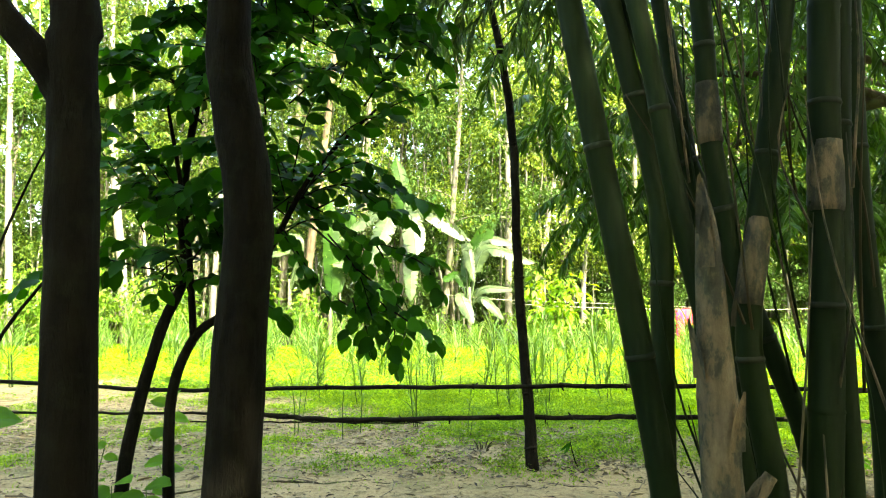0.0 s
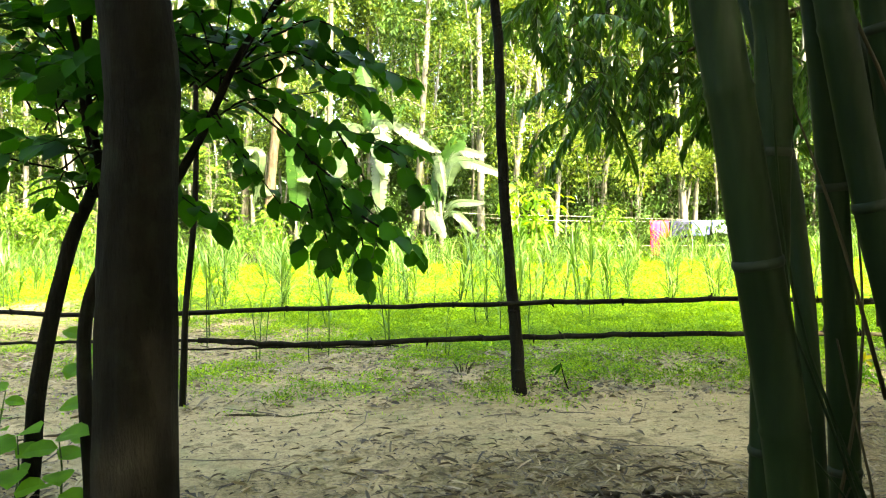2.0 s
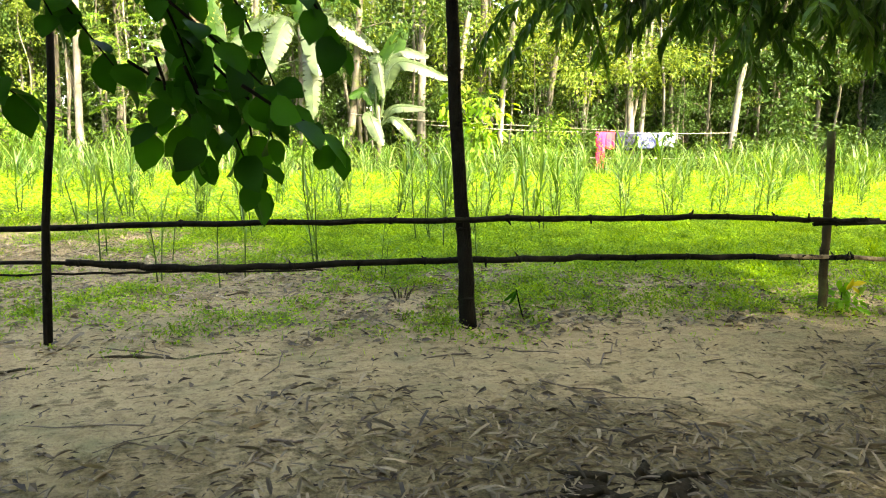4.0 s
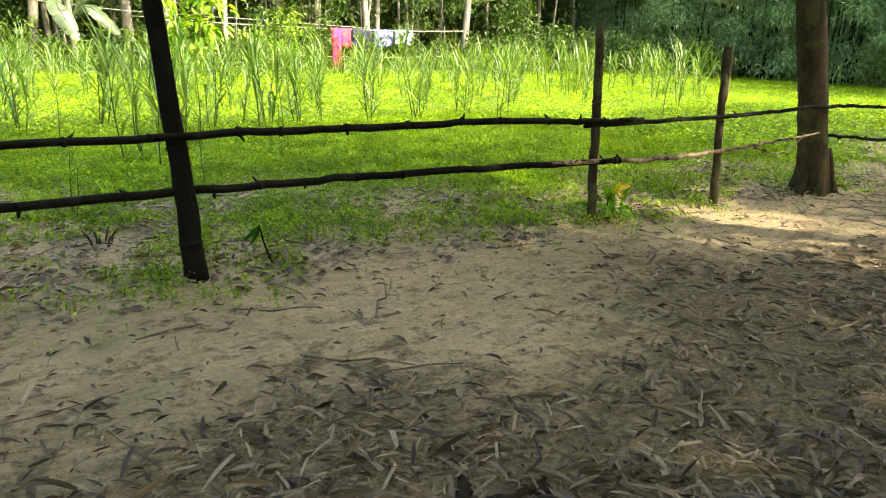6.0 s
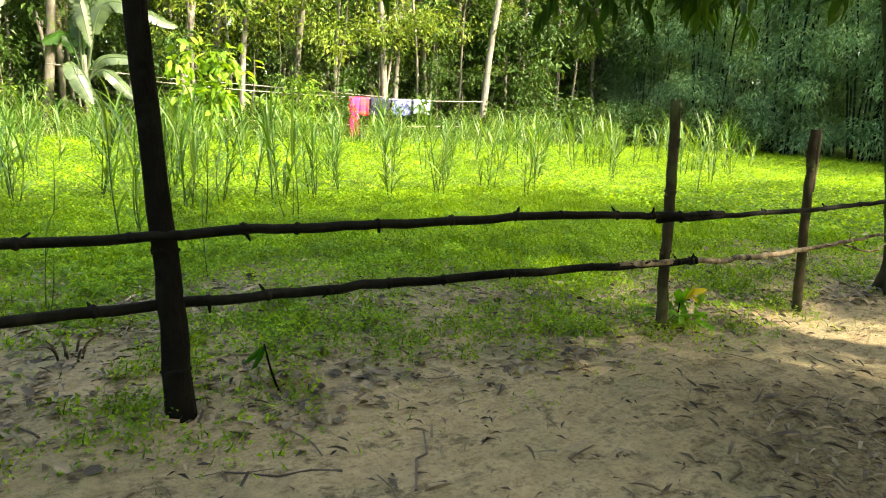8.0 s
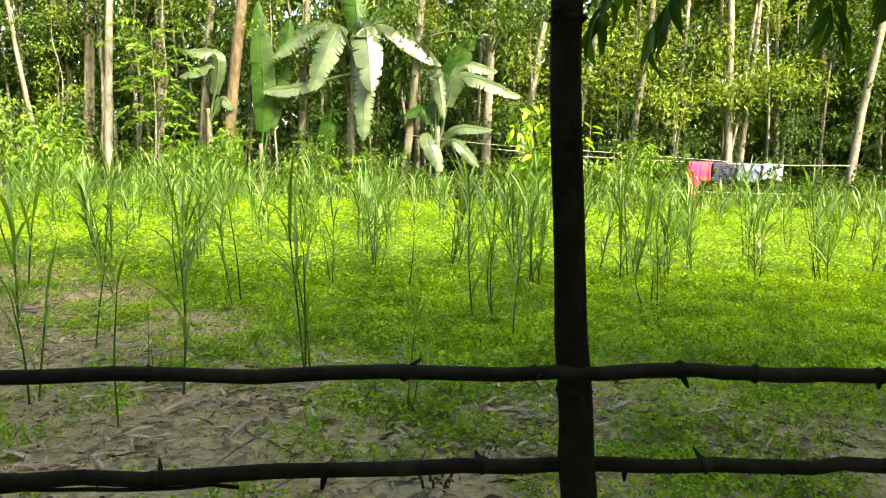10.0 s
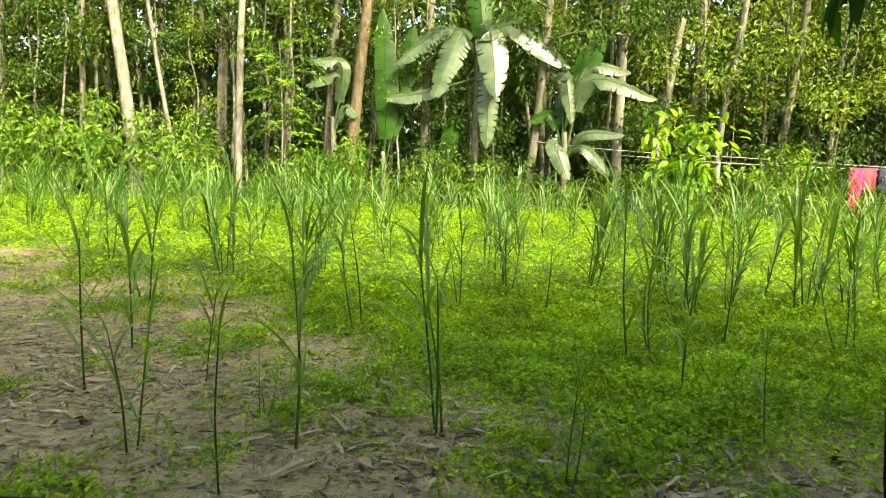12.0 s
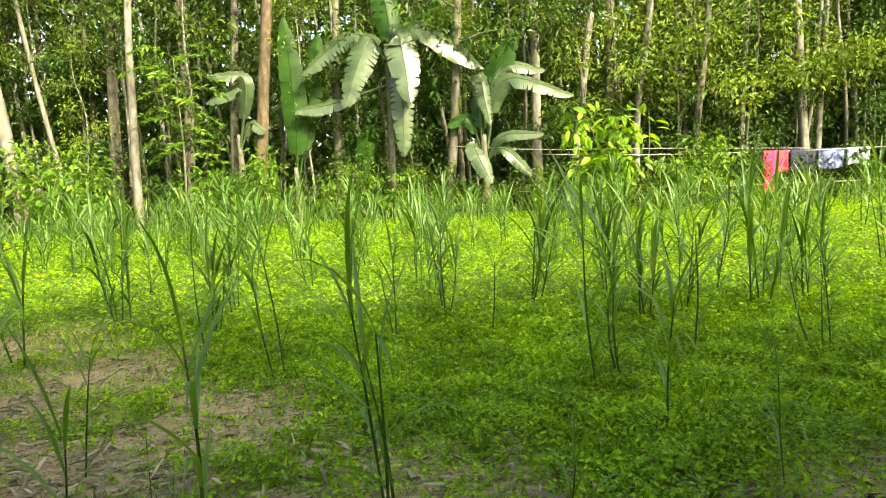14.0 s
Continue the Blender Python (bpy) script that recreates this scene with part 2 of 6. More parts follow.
# dark bark of the rails, taken near black to hold their shade as well
RAIL_SHADED = bark_material("shaded_rail_wood", (0.0045, 0.005, 0.0036), (0.0165, 0.0165, 0.0115), 18, 3.5, 0.008)
RAIL_BARE = bark_material("bare_wood", (0.07, 0.056, 0.036), (0.34, 0.28, 0.18), 16, 4.0, 0.006, (0.035, 0.032, 0.022))
def sheath_material():
    """Papery culm sheath: tan, with grey-green mould patches and torn streaks."""
    m, nodes, links = node_material("culm_sheath")
    n1 = noise_of(nodes, links, 8.0, 8, 0.72, (1, 1, 0.5))
    n2 = noise_of(nodes, links, 45.0, 4, 0.6, (1, 1, 0.08))
    r1 = ramp_of(nodes, [(0.40, (0.010, 0.014, 0.007)), (0.48, (0.035, 0.038, 0.02)), (0.53, (0.10, 0.08, 0.043)), (0.66, (0.16, 0.128, 0.072))])
    links.new(n1.outputs["Fac"], r1.inputs[0])
    r2 = ramp_of(nodes, [(0.3, (0.6, 0.6, 0.6)), (0.7, (1.15, 1.12, 1.1))])
    links.new(n2.outputs["Fac"], r2.inputs[0])
    p = nodes["Principled BSDF"]
    p.inputs["Roughness"].default_value = 0.8
    links.new(mix_rgb(nodes, links, 1.0, r1.outputs[0], r2.outputs[0], "MULTIPLY"), p.inputs["Base Color"])
    links.new(bump_of(nodes, links, n1.outputs["Fac"], 0.7, 0.02), p.inputs["Normal"])
    return m


STEM = bamboo_material("green_stem", (0.025, 0.055, 0.012), (0.075, 0.14, 0.03))
# green culms and node rings take the grove's shade into their colour
CULM_SHADED = bamboo_material("shaded_green_bamboo", (0.004, 0.011, 0.0035), (0.013, 0.026, 0.008))
CULM_OLD = bamboo_material("old_bamboo", (0.022, 0.02, 0.010), (0.055, 0.045, 0.024))
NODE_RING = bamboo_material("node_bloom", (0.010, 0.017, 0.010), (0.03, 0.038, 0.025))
SHEATH = sheath_material()
LITTER = dry_material("dry_litter", (0.03, 0.023, 0.013), (0.30, 0.24, 0.135))
HUSK = dry_material("dry_husk", (0.045, 0.035, 0.018), (0.31, 0.255, 0.14))
PALE_STRAW = dry_material("pale_straw", (0.09, 0.072, 0.042), (0.40, 0.335, 0.21))
STRAW = dry_material("dark_straw", (0.018, 0.014, 0.009), (0.12, 0.09, 0.055))
TWIG = dry_material("dry_twig", (0.045, 0.035, 0.025), (0.14, 0.11, 0.075))
YELLOW = leaf_material("yellowed_leaf", (0.40, 0.35, 0.015), (0.46, 0.41, 0.02), (0.5, 0.45, 0.03), 0.3, 0.5, 3.0)
RED_CLOTH = cloth_material("red_cloth", (0.60, 0.008, 0.07), (0.66, 0.03, 0.12))
ORANGE_CLOTH = cloth_material("orange_cloth", (0.62, 0.05, 0.06), (0.58, 0.02, 0.08), 5)
NAVY_CLOTH = cloth_material("navy_cloth", (0.010, 0.011, 0.03), (0.02, 0.023, 0.05))
BLUE_CLOTH = cloth_material("blue_cloth", (0.03, 0.04, 0.12), (0.18, 0.21, 0.36), 4.5)
WHITE_CLOTH = cloth_material("white_cloth", (0.50, 0.54, 0.64), (0.06, 0.09, 0.22), 3.0)
ROPE = dry_material("rope", (0.40, 0.37, 0.30), (0.55, 0.5, 0.42))

# ---- mesh builders ----
rng = np.random.default_rng(7)


def mesh_of(name, v, f, mat, smooth=False):
    me = bpy.data.meshes.new(name)
    me.from_pydata(np.asarray(v, float).tolist(), [], f.tolist() if isinstance(f, np.ndarray) else f)
    me.materials.append(mat)
    if smooth:
        me.polygons.foreach_set("use_smooth", np.ones(len(me.polygons), bool))
    me.update()
    return me


def part(name, me, parent, label=""):
    ob = new(name, me)
    ob.parent = parent
    if label:
        tagged(ob, label)
    return ob


def thing(name, at, label, category, group="", kind=""):
    ob = new(name)
    ob.matrix_basis = Matrix.Translation(at)
    ob.empty_display_size = 0.2
    return tagged(ob, label, category, group, kind)


def unit(a):
    return a / np.maximum(np.linalg.norm(a, axis=-1, keepdims=True), 1e-9)


def smooth_line(points, n):
    """Catmull-Rom line through a few points."""
    p = np.array([points[0], *points, points[-1]], float)
    p[0], p[-1] = 2 * p[1] - p[2], 2 * p[-2] - p[-3]
    out = []
    for u in np.linspace(0, len(points) - 1 - 1e-6, n):
        i = int(u)
        t = u - i
        a, b, c, d = p[i:i + 4]
        out.append(0.5 * (2 * b + (c - a) * t + (2 * a - 5 * b + 4 * c - d) * t * t + (3 * b - a - 3 * c + d) * t ** 3))
    return np.array(out)


def tube(line, radii, segs=10, rough=0.06, seed=0):
    """A closed, slightly uneven round limb along a line."""
    g = np.random.default_rng(seed)
    line = np.asarray(line, float)
    n = len(line)
    radii = np.interp(np.linspace(0, 1, n), np.linspace(0, 1, len(radii)), radii)
    d = unit(np.gradient(line, axis=0))
    ref = np.array([1.0, 0.2, 0.1]) if abs(d[:, 2]).mean() > 0.6 else np.array([0.05, 0.1, 1.0])
    x = unit(np.cross(d, ref))
    y = np.cross(d, x)
    a = np.linspace(0, 2 * np.pi, segs, endpoint=False)
    lobes = 1 + rough * np.sin(2 * a + g.uniform(0, 6)) + rough * 0.7 * np.sin(3 * a + g.uniform(0, 6))
    r = radii[:, None] * lobes[None] * (1 + rough * g.normal(0, 0.6, (n, segs)))
    v = line[:, None] + x[:, None] * (np.cos(a)[None] * r)[..., None] + y[:, None] * (np.sin(a)[None] * r)[..., None]
    v = v.reshape(-1, 3)
    f = []
    for i in range(n - 1):
        for j in range(segs):
            k = (j + 1) % segs
            f.append((i * segs + j, i * segs + k, (i + 1) * segs + k, (i + 1) * segs + j))
    f += [tuple(range(segs))[::-1], tuple((n - 1) * segs + j for j in range(segs))]
    return v, f


def joined(pieces):
    vs, fs, o = [], [], 0
    for v, f in pieces:
        vs.append(np.asarray(v, float))
        fs += [tuple(i + o for i in q) for q in f]
        o += len(v)
    return np.concatenate(vs), fs


SMALL_LEAF = (np.array([(0, 0, 0), (-0.5, 0.42, 0.10), (0.5, 0.42, 0.10), (0, 1, -0.08)]), np.array([(0, 1, 3), (0, 3, 2)]))
FULL_LEAF = (np.array([(0, 0, 0), (-0.42, 0.2, 0.06), (-0.52, 0.46, 0.07), (-0.36, 0.78, 0.02), (0, 1, -0.12), (0.36, 0.78, 0.02), (0.52, 0.46, 0.07), (0.42, 0.2, 0.06),
                       (0, 0.22, 0), (0, 0.52, 0.0), (0, 0.8, -0.04)]),
             [(0, 8, 1), (0, 7, 8), (1, 8, 9, 2), (8, 7, 6, 9), (2, 9, 10, 3), (9, 6, 5, 10), (3, 10, 4), (10, 5, 4)])
LANCE_LEAF = (np.array([(0, 0, 0), (-0.5, 0.3, 0.08), (0.5, 0.3, 0.08), (-0.42, 0.6, 0.02), (0.42, 0.6, 0.02), (0, 1, -0.22), (0, 0.3, 0), (0, 0.62, -0.06)]),
              [(0, 6, 1), (0, 2, 6), (1, 6, 7, 3), (6, 2, 4, 7), (3, 7, 5), (7, 4, 5)])


def scatter(template, p, d, up, size, width):
    """Copies of a leaf at p, pointing along d, its face towards up."""
    tv, tf = template
    y = unit(d)
    x = unit(np.cross(y, up))
    z = np.cross(x, y)
    size, width = np.broadcast_to(size, len(p)), np.broadcast_to(width, len(p))
    v = (p[:, None] + x[:, None] * (tv[None, :, 0] * (size * width)[:, None])[..., None]
         + y[:, None] * (tv[None, :, 1] * size[:, None])[..., None] + z[:, None] * (tv[None, :, 2] * size[:, None])[..., None])
    o = np.arange(len(p)) * len(tv)
    if isinstance(tf, np.ndarray):
        return v.reshape(-1, 3), (tf[None] + o[:, None, None]).reshape(-1, tf.shape[1])
    return v.reshape(-1, 3), [tuple(i + int(k) for i in q) for k in o for q in tf]


def leaf_cloud(centres, radius, count, size, width, seed, droop=0.35, template=SMALL_LEAF, flat=0.75):
    """Leaves in clumps round limb ends, with gaps between the clumps."""
    g = np.random.default_rng(seed)
    c = np.asarray(centres, float)
    k = g.integers(0, len(c), count)
    off = unit(g.normal(size=(count, 3))) * (g.random((count, 1)) ** 0.5)
    r = np.broadcast_to(radius, len(c))[k]
    p = c[k] + off * r[:, None] * np.array([1, 1, flat])
    d = unit(off * np.array([1, 1, 0.5]) + g.normal(0, 0.5, (count, 3)) - np.array([0, 0, droop]))
    up = unit(g.normal(0, 0.45, (count, 3)) + np.array([0, 0, 1.0]))
    return scatter(template, p, d, up, size * g.uniform(0.65, 1.3, count), width)


def twig_leaves(line, spacing, size, width, seed, template=FULL_LEAF, droop=0.5, bare=0.15):
    """Leaves set alternately along a twig."""
    g = np.random.default_rng(seed)
    line = np.asarray(line, float)
    seg = np.linalg.norm(np.diff(line, axis=0), axis=1)
    s = np.concatenate([[0], np.cumsum(seg)])
    at = np.arange(s[-1] * bare, s[-1], spacing)
    p = np.stack([np.interp(at, s, line[:, i]) for i in range(3)], 1)
    d0 = unit(np.stack([np.interp(at, s, np.gradient(line[:, i])) for i in range(3)], 1))
    side = unit(np.cross(d0, np.array([0, 0, 1.0]) + g.normal(0, 0.2, (len(at), 3))))
    side[::2] *= -1
    d = unit(d0 * 0.55 + side * g.uniform(0.5, 1.0, (len(at), 1)) - np.array([0, 0, droop]) + g.normal(0, 0.22, (len(at), 3)))
    up = unit(np.array([0, -0.55, 0.75]) + g.normal(0, 0.4, (len(at), 3)) + 0.001)
    if template is FULL_LEAF:
        p = np.concatenate([p, line[-1:]])
        d = np.concatenate([d, d0[-1:] - np.array([[0, 0, droop]])])
        up = np.concatenate([up, np.array([[0.2, 0.3, 1.0]])])
    return scatter(template, p, d, up, size * g.uniform(0.7, 1.2, len(p)), width)


def rise(x, y):
    """The ground: flat by the path, rising a little towards the wood."""
    t = np.clip((np.asarray(y, float) - 11) / 16, 0, 1)
    return 0.42 * t * t * (3 - 2 * t) + 0 * np.asarray(x, float)


def lumps(x, y):
    return (0.012 * np.sin(2.1 * x + 1.3 * np.sin(1.7 * y)) * np.cos(1.9 * y + 0.6) + 0.007 * np.sin(5.3 * x + 2 * np.sin(3.1 * y)) * np.sin(4.7 * y)
            + 0.004 * np.sin(13 * x + 3 * np.sin(7 * y)) * np.sin(11 * y + 2 * np.sin(5 * x)))


def level(x, y):
    return rise(x, y) + lumps(np.asarray(x, float), np.asarray(y, float))


def cover(x, y):
    """How densely low weeds cover the soil: bare path, patchy verge, green field."""
    x, y = np.asarray(x, float), np.asarray(y, float)
    edge = np.interp(x, [-14, -5, -2, 0, 1.2, 3, 5, 9, 16], [17, 15.4, 13.4, 11.5, 10.4, 9.3, 8.6, 8.2, 8.0])
    wob = 0.5 * np.sin(1.3 * x + 0.7 * np.sin(y)) + 0.35 * np.sin(2.9 * x - 1.7 * y)
    field = np.clip((y + wob - edge) / 2.2 + 0.35, 0, 1)
    verge = np.clip((y - 6.95 - 0.35 * np.sin(1.9 * x + 0.6)) / 0.6, 0, 1) * np.clip(np.interp(x, [-4, 0, 2.2, 4], [0.16, 0.26, 0.40, 0.44]) + 0.5 * np.sin(2.3 * x + 1.1) * np.sin(1.9 * y - 0.7 * x) + 0.3 * np.sin(7 * x + 3 * y) * np.sin(6 * y - 2 * x), 0, 1)
    return np.maximum(field, 0.85 * verge)


# ---- ground ----
def build_ground():
    xs = np.concatenate([[-600, -250, -100, -50, -30, -20, -14, -10], np.arange(-8, 14, 0.14), [16, 18, 20, 23, 26, 30, 36, 50, 100, 250, 600]])
    ys = np.concatenate([[-600, -250, -100, -40, -20, -10, -5, -3], np.arange(-1, 15, 0.14), np.arange(15, 32, 0.6), [36, 50, 100, 250, 600]])
    X, Y = np.meshgrid(xs, ys)
    Z = level(X, Y) + 0.006 * rng.normal(size=X.shape)
    nx, ny = len(xs), len(ys)
    idx = np.arange(nx * ny).reshape(ny, nx)
    f = np.stack([idx[:-1, :-1], idx[:-1, 1:], idx[1:, 1:], idx[1:, :-1]], -1).reshape(-1, 4)
    me = mesh_of("ground", np.stack([X, Y, Z], -1).reshape(-1, 3), f, SOIL, True)
    att = me.color_attributes.new("cover", "FLOAT_COLOR", "POINT")
    c = cover(X, Y).reshape(-1)
    hum = np.clip((5.9 - Y + 0.3 * np.sin(1.7 * X + Y) + 0.25 * np.sin(3.1 * X - 2 * Y)) / 2.6 + 0.05 * (X - 1), 0, 0.62).reshape(-1)
    att.data.foreach_set("color", np.stack([c, hum, c, np.ones_like(c)], 1).reshape(-1))
    tagged(new("ground", me), "trodden grey-tan silt path running into a weedy green field", "ground", kind="structure")


build_ground()


# ---- fence ----
def stick(points, radii, seed, segs=9, n=14, knots=0, knot_size=0.02, rough=0.07):
    """A crooked pole with stubs of cut branches."""
    g = np.random.default_rng(seed)
    line = smooth_line(points, n)
    length = np.linalg.norm(np.diff(line, axis=0), axis=1).sum()
    line[1:-1] += g.normal(0, 0.0045, (n - 2, 3)) * min(1.0, length)
    pieces = [tube(line, radii, segs, rough, seed)]
    for i in range(knots):
        u = (i + g.uniform(0.3, 0.7)) / knots * (n - 2)
        p = line[int(u)] * (1 - u % 1) + line[int(u) + 1] * (u % 1)
        r = np.interp(u / n, np.linspace(0, 1, len(radii)), radii)
        d = unit(g.normal(size=3) + np.array([0, 0, 0.4 if i % 2 else -0.3]))
        pieces.append(tube([p, p + d * (r + knot_size * 0.6), p + d * (r + knot_size * g.uniform(0.9, 1.8))], [r * 0.5, r * 0.36, r * 0.16], 5, 0.1, seed + i))
        ax = unit(line[int(u) + 1] - line[int(u)])
        pieces.append(tube([p - ax * 0.018, p, p + ax * 0.018], [r * 0.9, r * 1.22, r * 0.9], 8, 0.1, seed + 50 + i))
    return joined(pieces)


def fence_y(x):
    return 7.49 if x < 1.9 else 7.66 - 0.085 * x


def build_fence():
    fence = thing("fence", (1.9, 7.45, 0), "rough two-rail fence of crooked unpeeled poles beside the path", "fence")
    fence.matrix_basis = Matrix()

    def rail(xz, radii, seed, knots, mat, label=""):
        pts = [(x, fence_y(x) - 0.06, z) for x, z in xz]
        v, f = stick(pts, radii, seed, 9, max(14, 9 * len(pts)), knots, 0.028)
        part("rail", mesh_of("rail", v, f, mat, True), fence, label)

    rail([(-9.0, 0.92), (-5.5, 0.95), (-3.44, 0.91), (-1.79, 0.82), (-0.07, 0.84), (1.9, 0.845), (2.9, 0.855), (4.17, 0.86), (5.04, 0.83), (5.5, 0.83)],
         [0.018, 0.022, 0.026, 0.024], 11, 26, RAIL_SHADED)
    rail([(4.9, 0.80), (6.5, 0.83), (7.73, 0.88), (8.6, 0.87), (9.42, 0.81), (9.9, 0.79)], [0.020, 0.018, 0.013], 12, 12, RAIL_SHADED)
    rail([(9.2, 0.84), (10.63, 0.69), (12.5, 0.66), (15.0, 0.7)], [0.018, 0.02, 0.015], 13, 7, RAIL_SHADED)
    rail([(-9.0, 0.62), (-5.0, 0.61), (-3.1, 0.60), (-1.78, 0.59), (-0.6, 0.565)], [0.010, 0.012, 0.014], 14, 8, RAIL_SHADED)
    rail([(-1.0, 0.575), (-0.07, 0.515), (1.9, 0.52), (3.22, 0.53), (5.06, 0.51), (5.3, 0.505)], [0.022, 0.025, 0.024, 0.018], 15, 20, RAIL_SHADED)
    rail([(-1.6, 0.50), (-0.4, 0.49), (0.8, 0.47)], [0.008, 0.009, 0.006], 16, 3, RAIL_SHADED)
    rail([(4.6, 0.525), (5.69, 0.50), (6.52, 0.53), (7.2, 0.575), (7.84, 0.63)], [0.020, 0.019, 0.014, 0.008], 17, 8, RAIL_BARE, "partly peeled pale branch rail")
    rail([(6.9, 0.53), (7.3, 0.46), (7.6, 0.60)], [0.010, 0.009, 0.004], 18, 3, RAIL_BARE, "side shoot of the peeled branch")
    rail([(8.0, 0.60), (9.04, 0.51), (10.73, 0.45), (13.0, 0.48), (15.0, 0.5)], [0.016, 0.018, 0.012], 19, 9, RAIL_SHADED)

    def post(points, radii, seed, mat, label=""):
        v, f = stick(points, radii, seed, 10, 18, 4, 0.018, 0.09)
        part("post", mesh_of("post", v, f, mat, True), fence, label)

    post([(5.14, 7.26, -0.15), (5.11, 7.26, 0.5), (5.09, 7.26, 1.05), (5.06, 7.26, 1.58)], [0.038, 0.036, 0.034, 0.031], 31, BARK_BROWN)
    post([(6.58, 7.14, -0.15), (6.55, 7.14, 0.4), (6.52, 7.14, 0.85), (6.51, 7.14, 1.42)], [0.036, 0.034, 0.032, 0.029], 32, BARK_BROWN)
    post([(9.56, 6.9, -0.15), (9.5, 6.89, 0.6), (9.44, 6.9, 1.37)], [0.036, 0.033, 0.03], 33, BARK_BROWN)
    post([(10.76, 6.79, -0.15), (10.72, 6.79, 0.4), (10.7, 6.79, 0.85)], [0.035, 0.033, 0.031], 34, BARK_BROWN)
    post([(12.6, 6.56, -0.15), (12.6, 6.56, 0.95)], [0.035, 0.031], 35, BARK_BROWN)
    post([(-4.6, 7.53, -0.15), (-4.65, 7.53, 0.5), (-4.6, 7.53, 1.15)], [0.035, 0.033, 0.03], 36, RAIL_SHADED)
    part("split_face", mesh_of("split_face", *stick([(6.545, 7.12, 0.95), (6.54, 7.115, 1.2), (6.53, 7.115, 1.44)], [0.012, 0.016, 0.012], 37, 6, 6), RAIL_BARE, True), fence, "pale split wood at the post's top")


build_fence()


# ---- trees beside the path ----
def limb_mesh(points, radii, seed, segs=9, n=16, rough=0.06, mat=BARK_SHADED, name="limb"):
    v, f = tube(smooth_line(points, n), radii, segs, rough, seed)
    return mesh_of(name, v, f, mat, True)


def leafy_twigs(parent, twigs, spacing, size, width, leaf_mat, bark, seed, template=FULL_LEAF, droop=0.5, r=0.006, label=""):
    """Twigs with their leaves, each twig one part, its foliage under it."""
    for i, pts in enumerate(twigs):
        line = smooth_line(pts, 18)
        tw = part("twig", mesh_of("twig", *tube(line, [r, r * 0.75, r * 0.4], 6, 0.05, seed + i), bark, True), parent)
        v, f = twig_leaves(line, spacing, size, width, seed + 100 + i, template, droop)
        part("foliage", mesh_of("foliage", v, f, leaf_mat, template is FULL_LEAF), tw, label)


def crown_points(base, spread, top, count, seed):
    g = np.random.default_rng(seed)
    p = unit(g.normal(size=(count, 3))) * (g.random((count, 1)) ** 0.4)
    return np.array(base) + p * np.array([spread, spread, top])


def shade_tree(at, lean, height, r, bark, leaf_mat, crown_z, spread, tall, seed, label, leaves=2600, size=0.30, stem=None):
    """A tall tree whose crown stands over the path."""
    x, y = at
    t = thing("tree", (x, y, 0), label, "tree")
    top = (lean[0], lean[1], height)
    mid = (lean[0] * 0.3, lean[1] * 0.3, height * 0.4)
    part("trunk", limb_mesh(stem + [top] if stem else [(0, 0, -0.2), (0.0, 0.0, 0.5), mid, top], [r * 1.25, r * 1.02, r * 0.95, r * 0.5], seed, 14, 26, 0.05, bark, "trunk"), t)
    centres = crown_points((lean[0], lean[1], crown_z), spread, tall, 44, seed)
    for i in range(6):
        c = centres[i]
        s = np.array(mid) * 0.35 + np.array(top) * 0.65
        part("limb", limb_mesh([s, (s + c) / 2 + np.array([0, 0, 0.3]), c], [r * 0.45, r * 0.28, r * 0.1], seed + i, 7, 8, 0.06, bark), t)
    v, f = leaf_cloud(centres, 0.95, leaves, size, 0.5, seed)
    part("crown", mesh_of("crown", v, f, leaf_mat), t)
    return t


shade_tree((-0.27, 3.16), (0.1, -0.3), 8.5, 0.108, BARK_SHADED, DEEP_LEAF, 8.6, 3.0, 1.6, 201, "tall tree with shade-dark bark standing beside the path", 1500, 0.3,
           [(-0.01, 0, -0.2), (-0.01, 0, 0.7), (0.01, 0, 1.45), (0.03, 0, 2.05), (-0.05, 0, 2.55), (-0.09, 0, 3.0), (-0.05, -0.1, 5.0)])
leaning = shade_tree((-0.645, 2.37), (-2.2, -0.6), 8.5, 0.085, BARK_SHADED, DEEP_LEAF, 9.0, 3.0, 1.6, 202, "tall tree with smooth shade-dark trunk leaning outward", 1500, 0.3,
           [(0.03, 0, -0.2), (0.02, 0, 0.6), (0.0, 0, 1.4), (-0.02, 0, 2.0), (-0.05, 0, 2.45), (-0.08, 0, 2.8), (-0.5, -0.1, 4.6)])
part("limb", limb_mesh([(-0.03, 0, 2.22), (-0.14, -0.02, 2.42), (-0.33, -0.05, 2.66), (-0.75, -0.1, 3.3), (-1.6, -0.2, 4.6)], [0.05, 0.058, 0.05, 0.042, 0.03], 209, 10, 22, 0.06, BARK_SHADED), leaning)
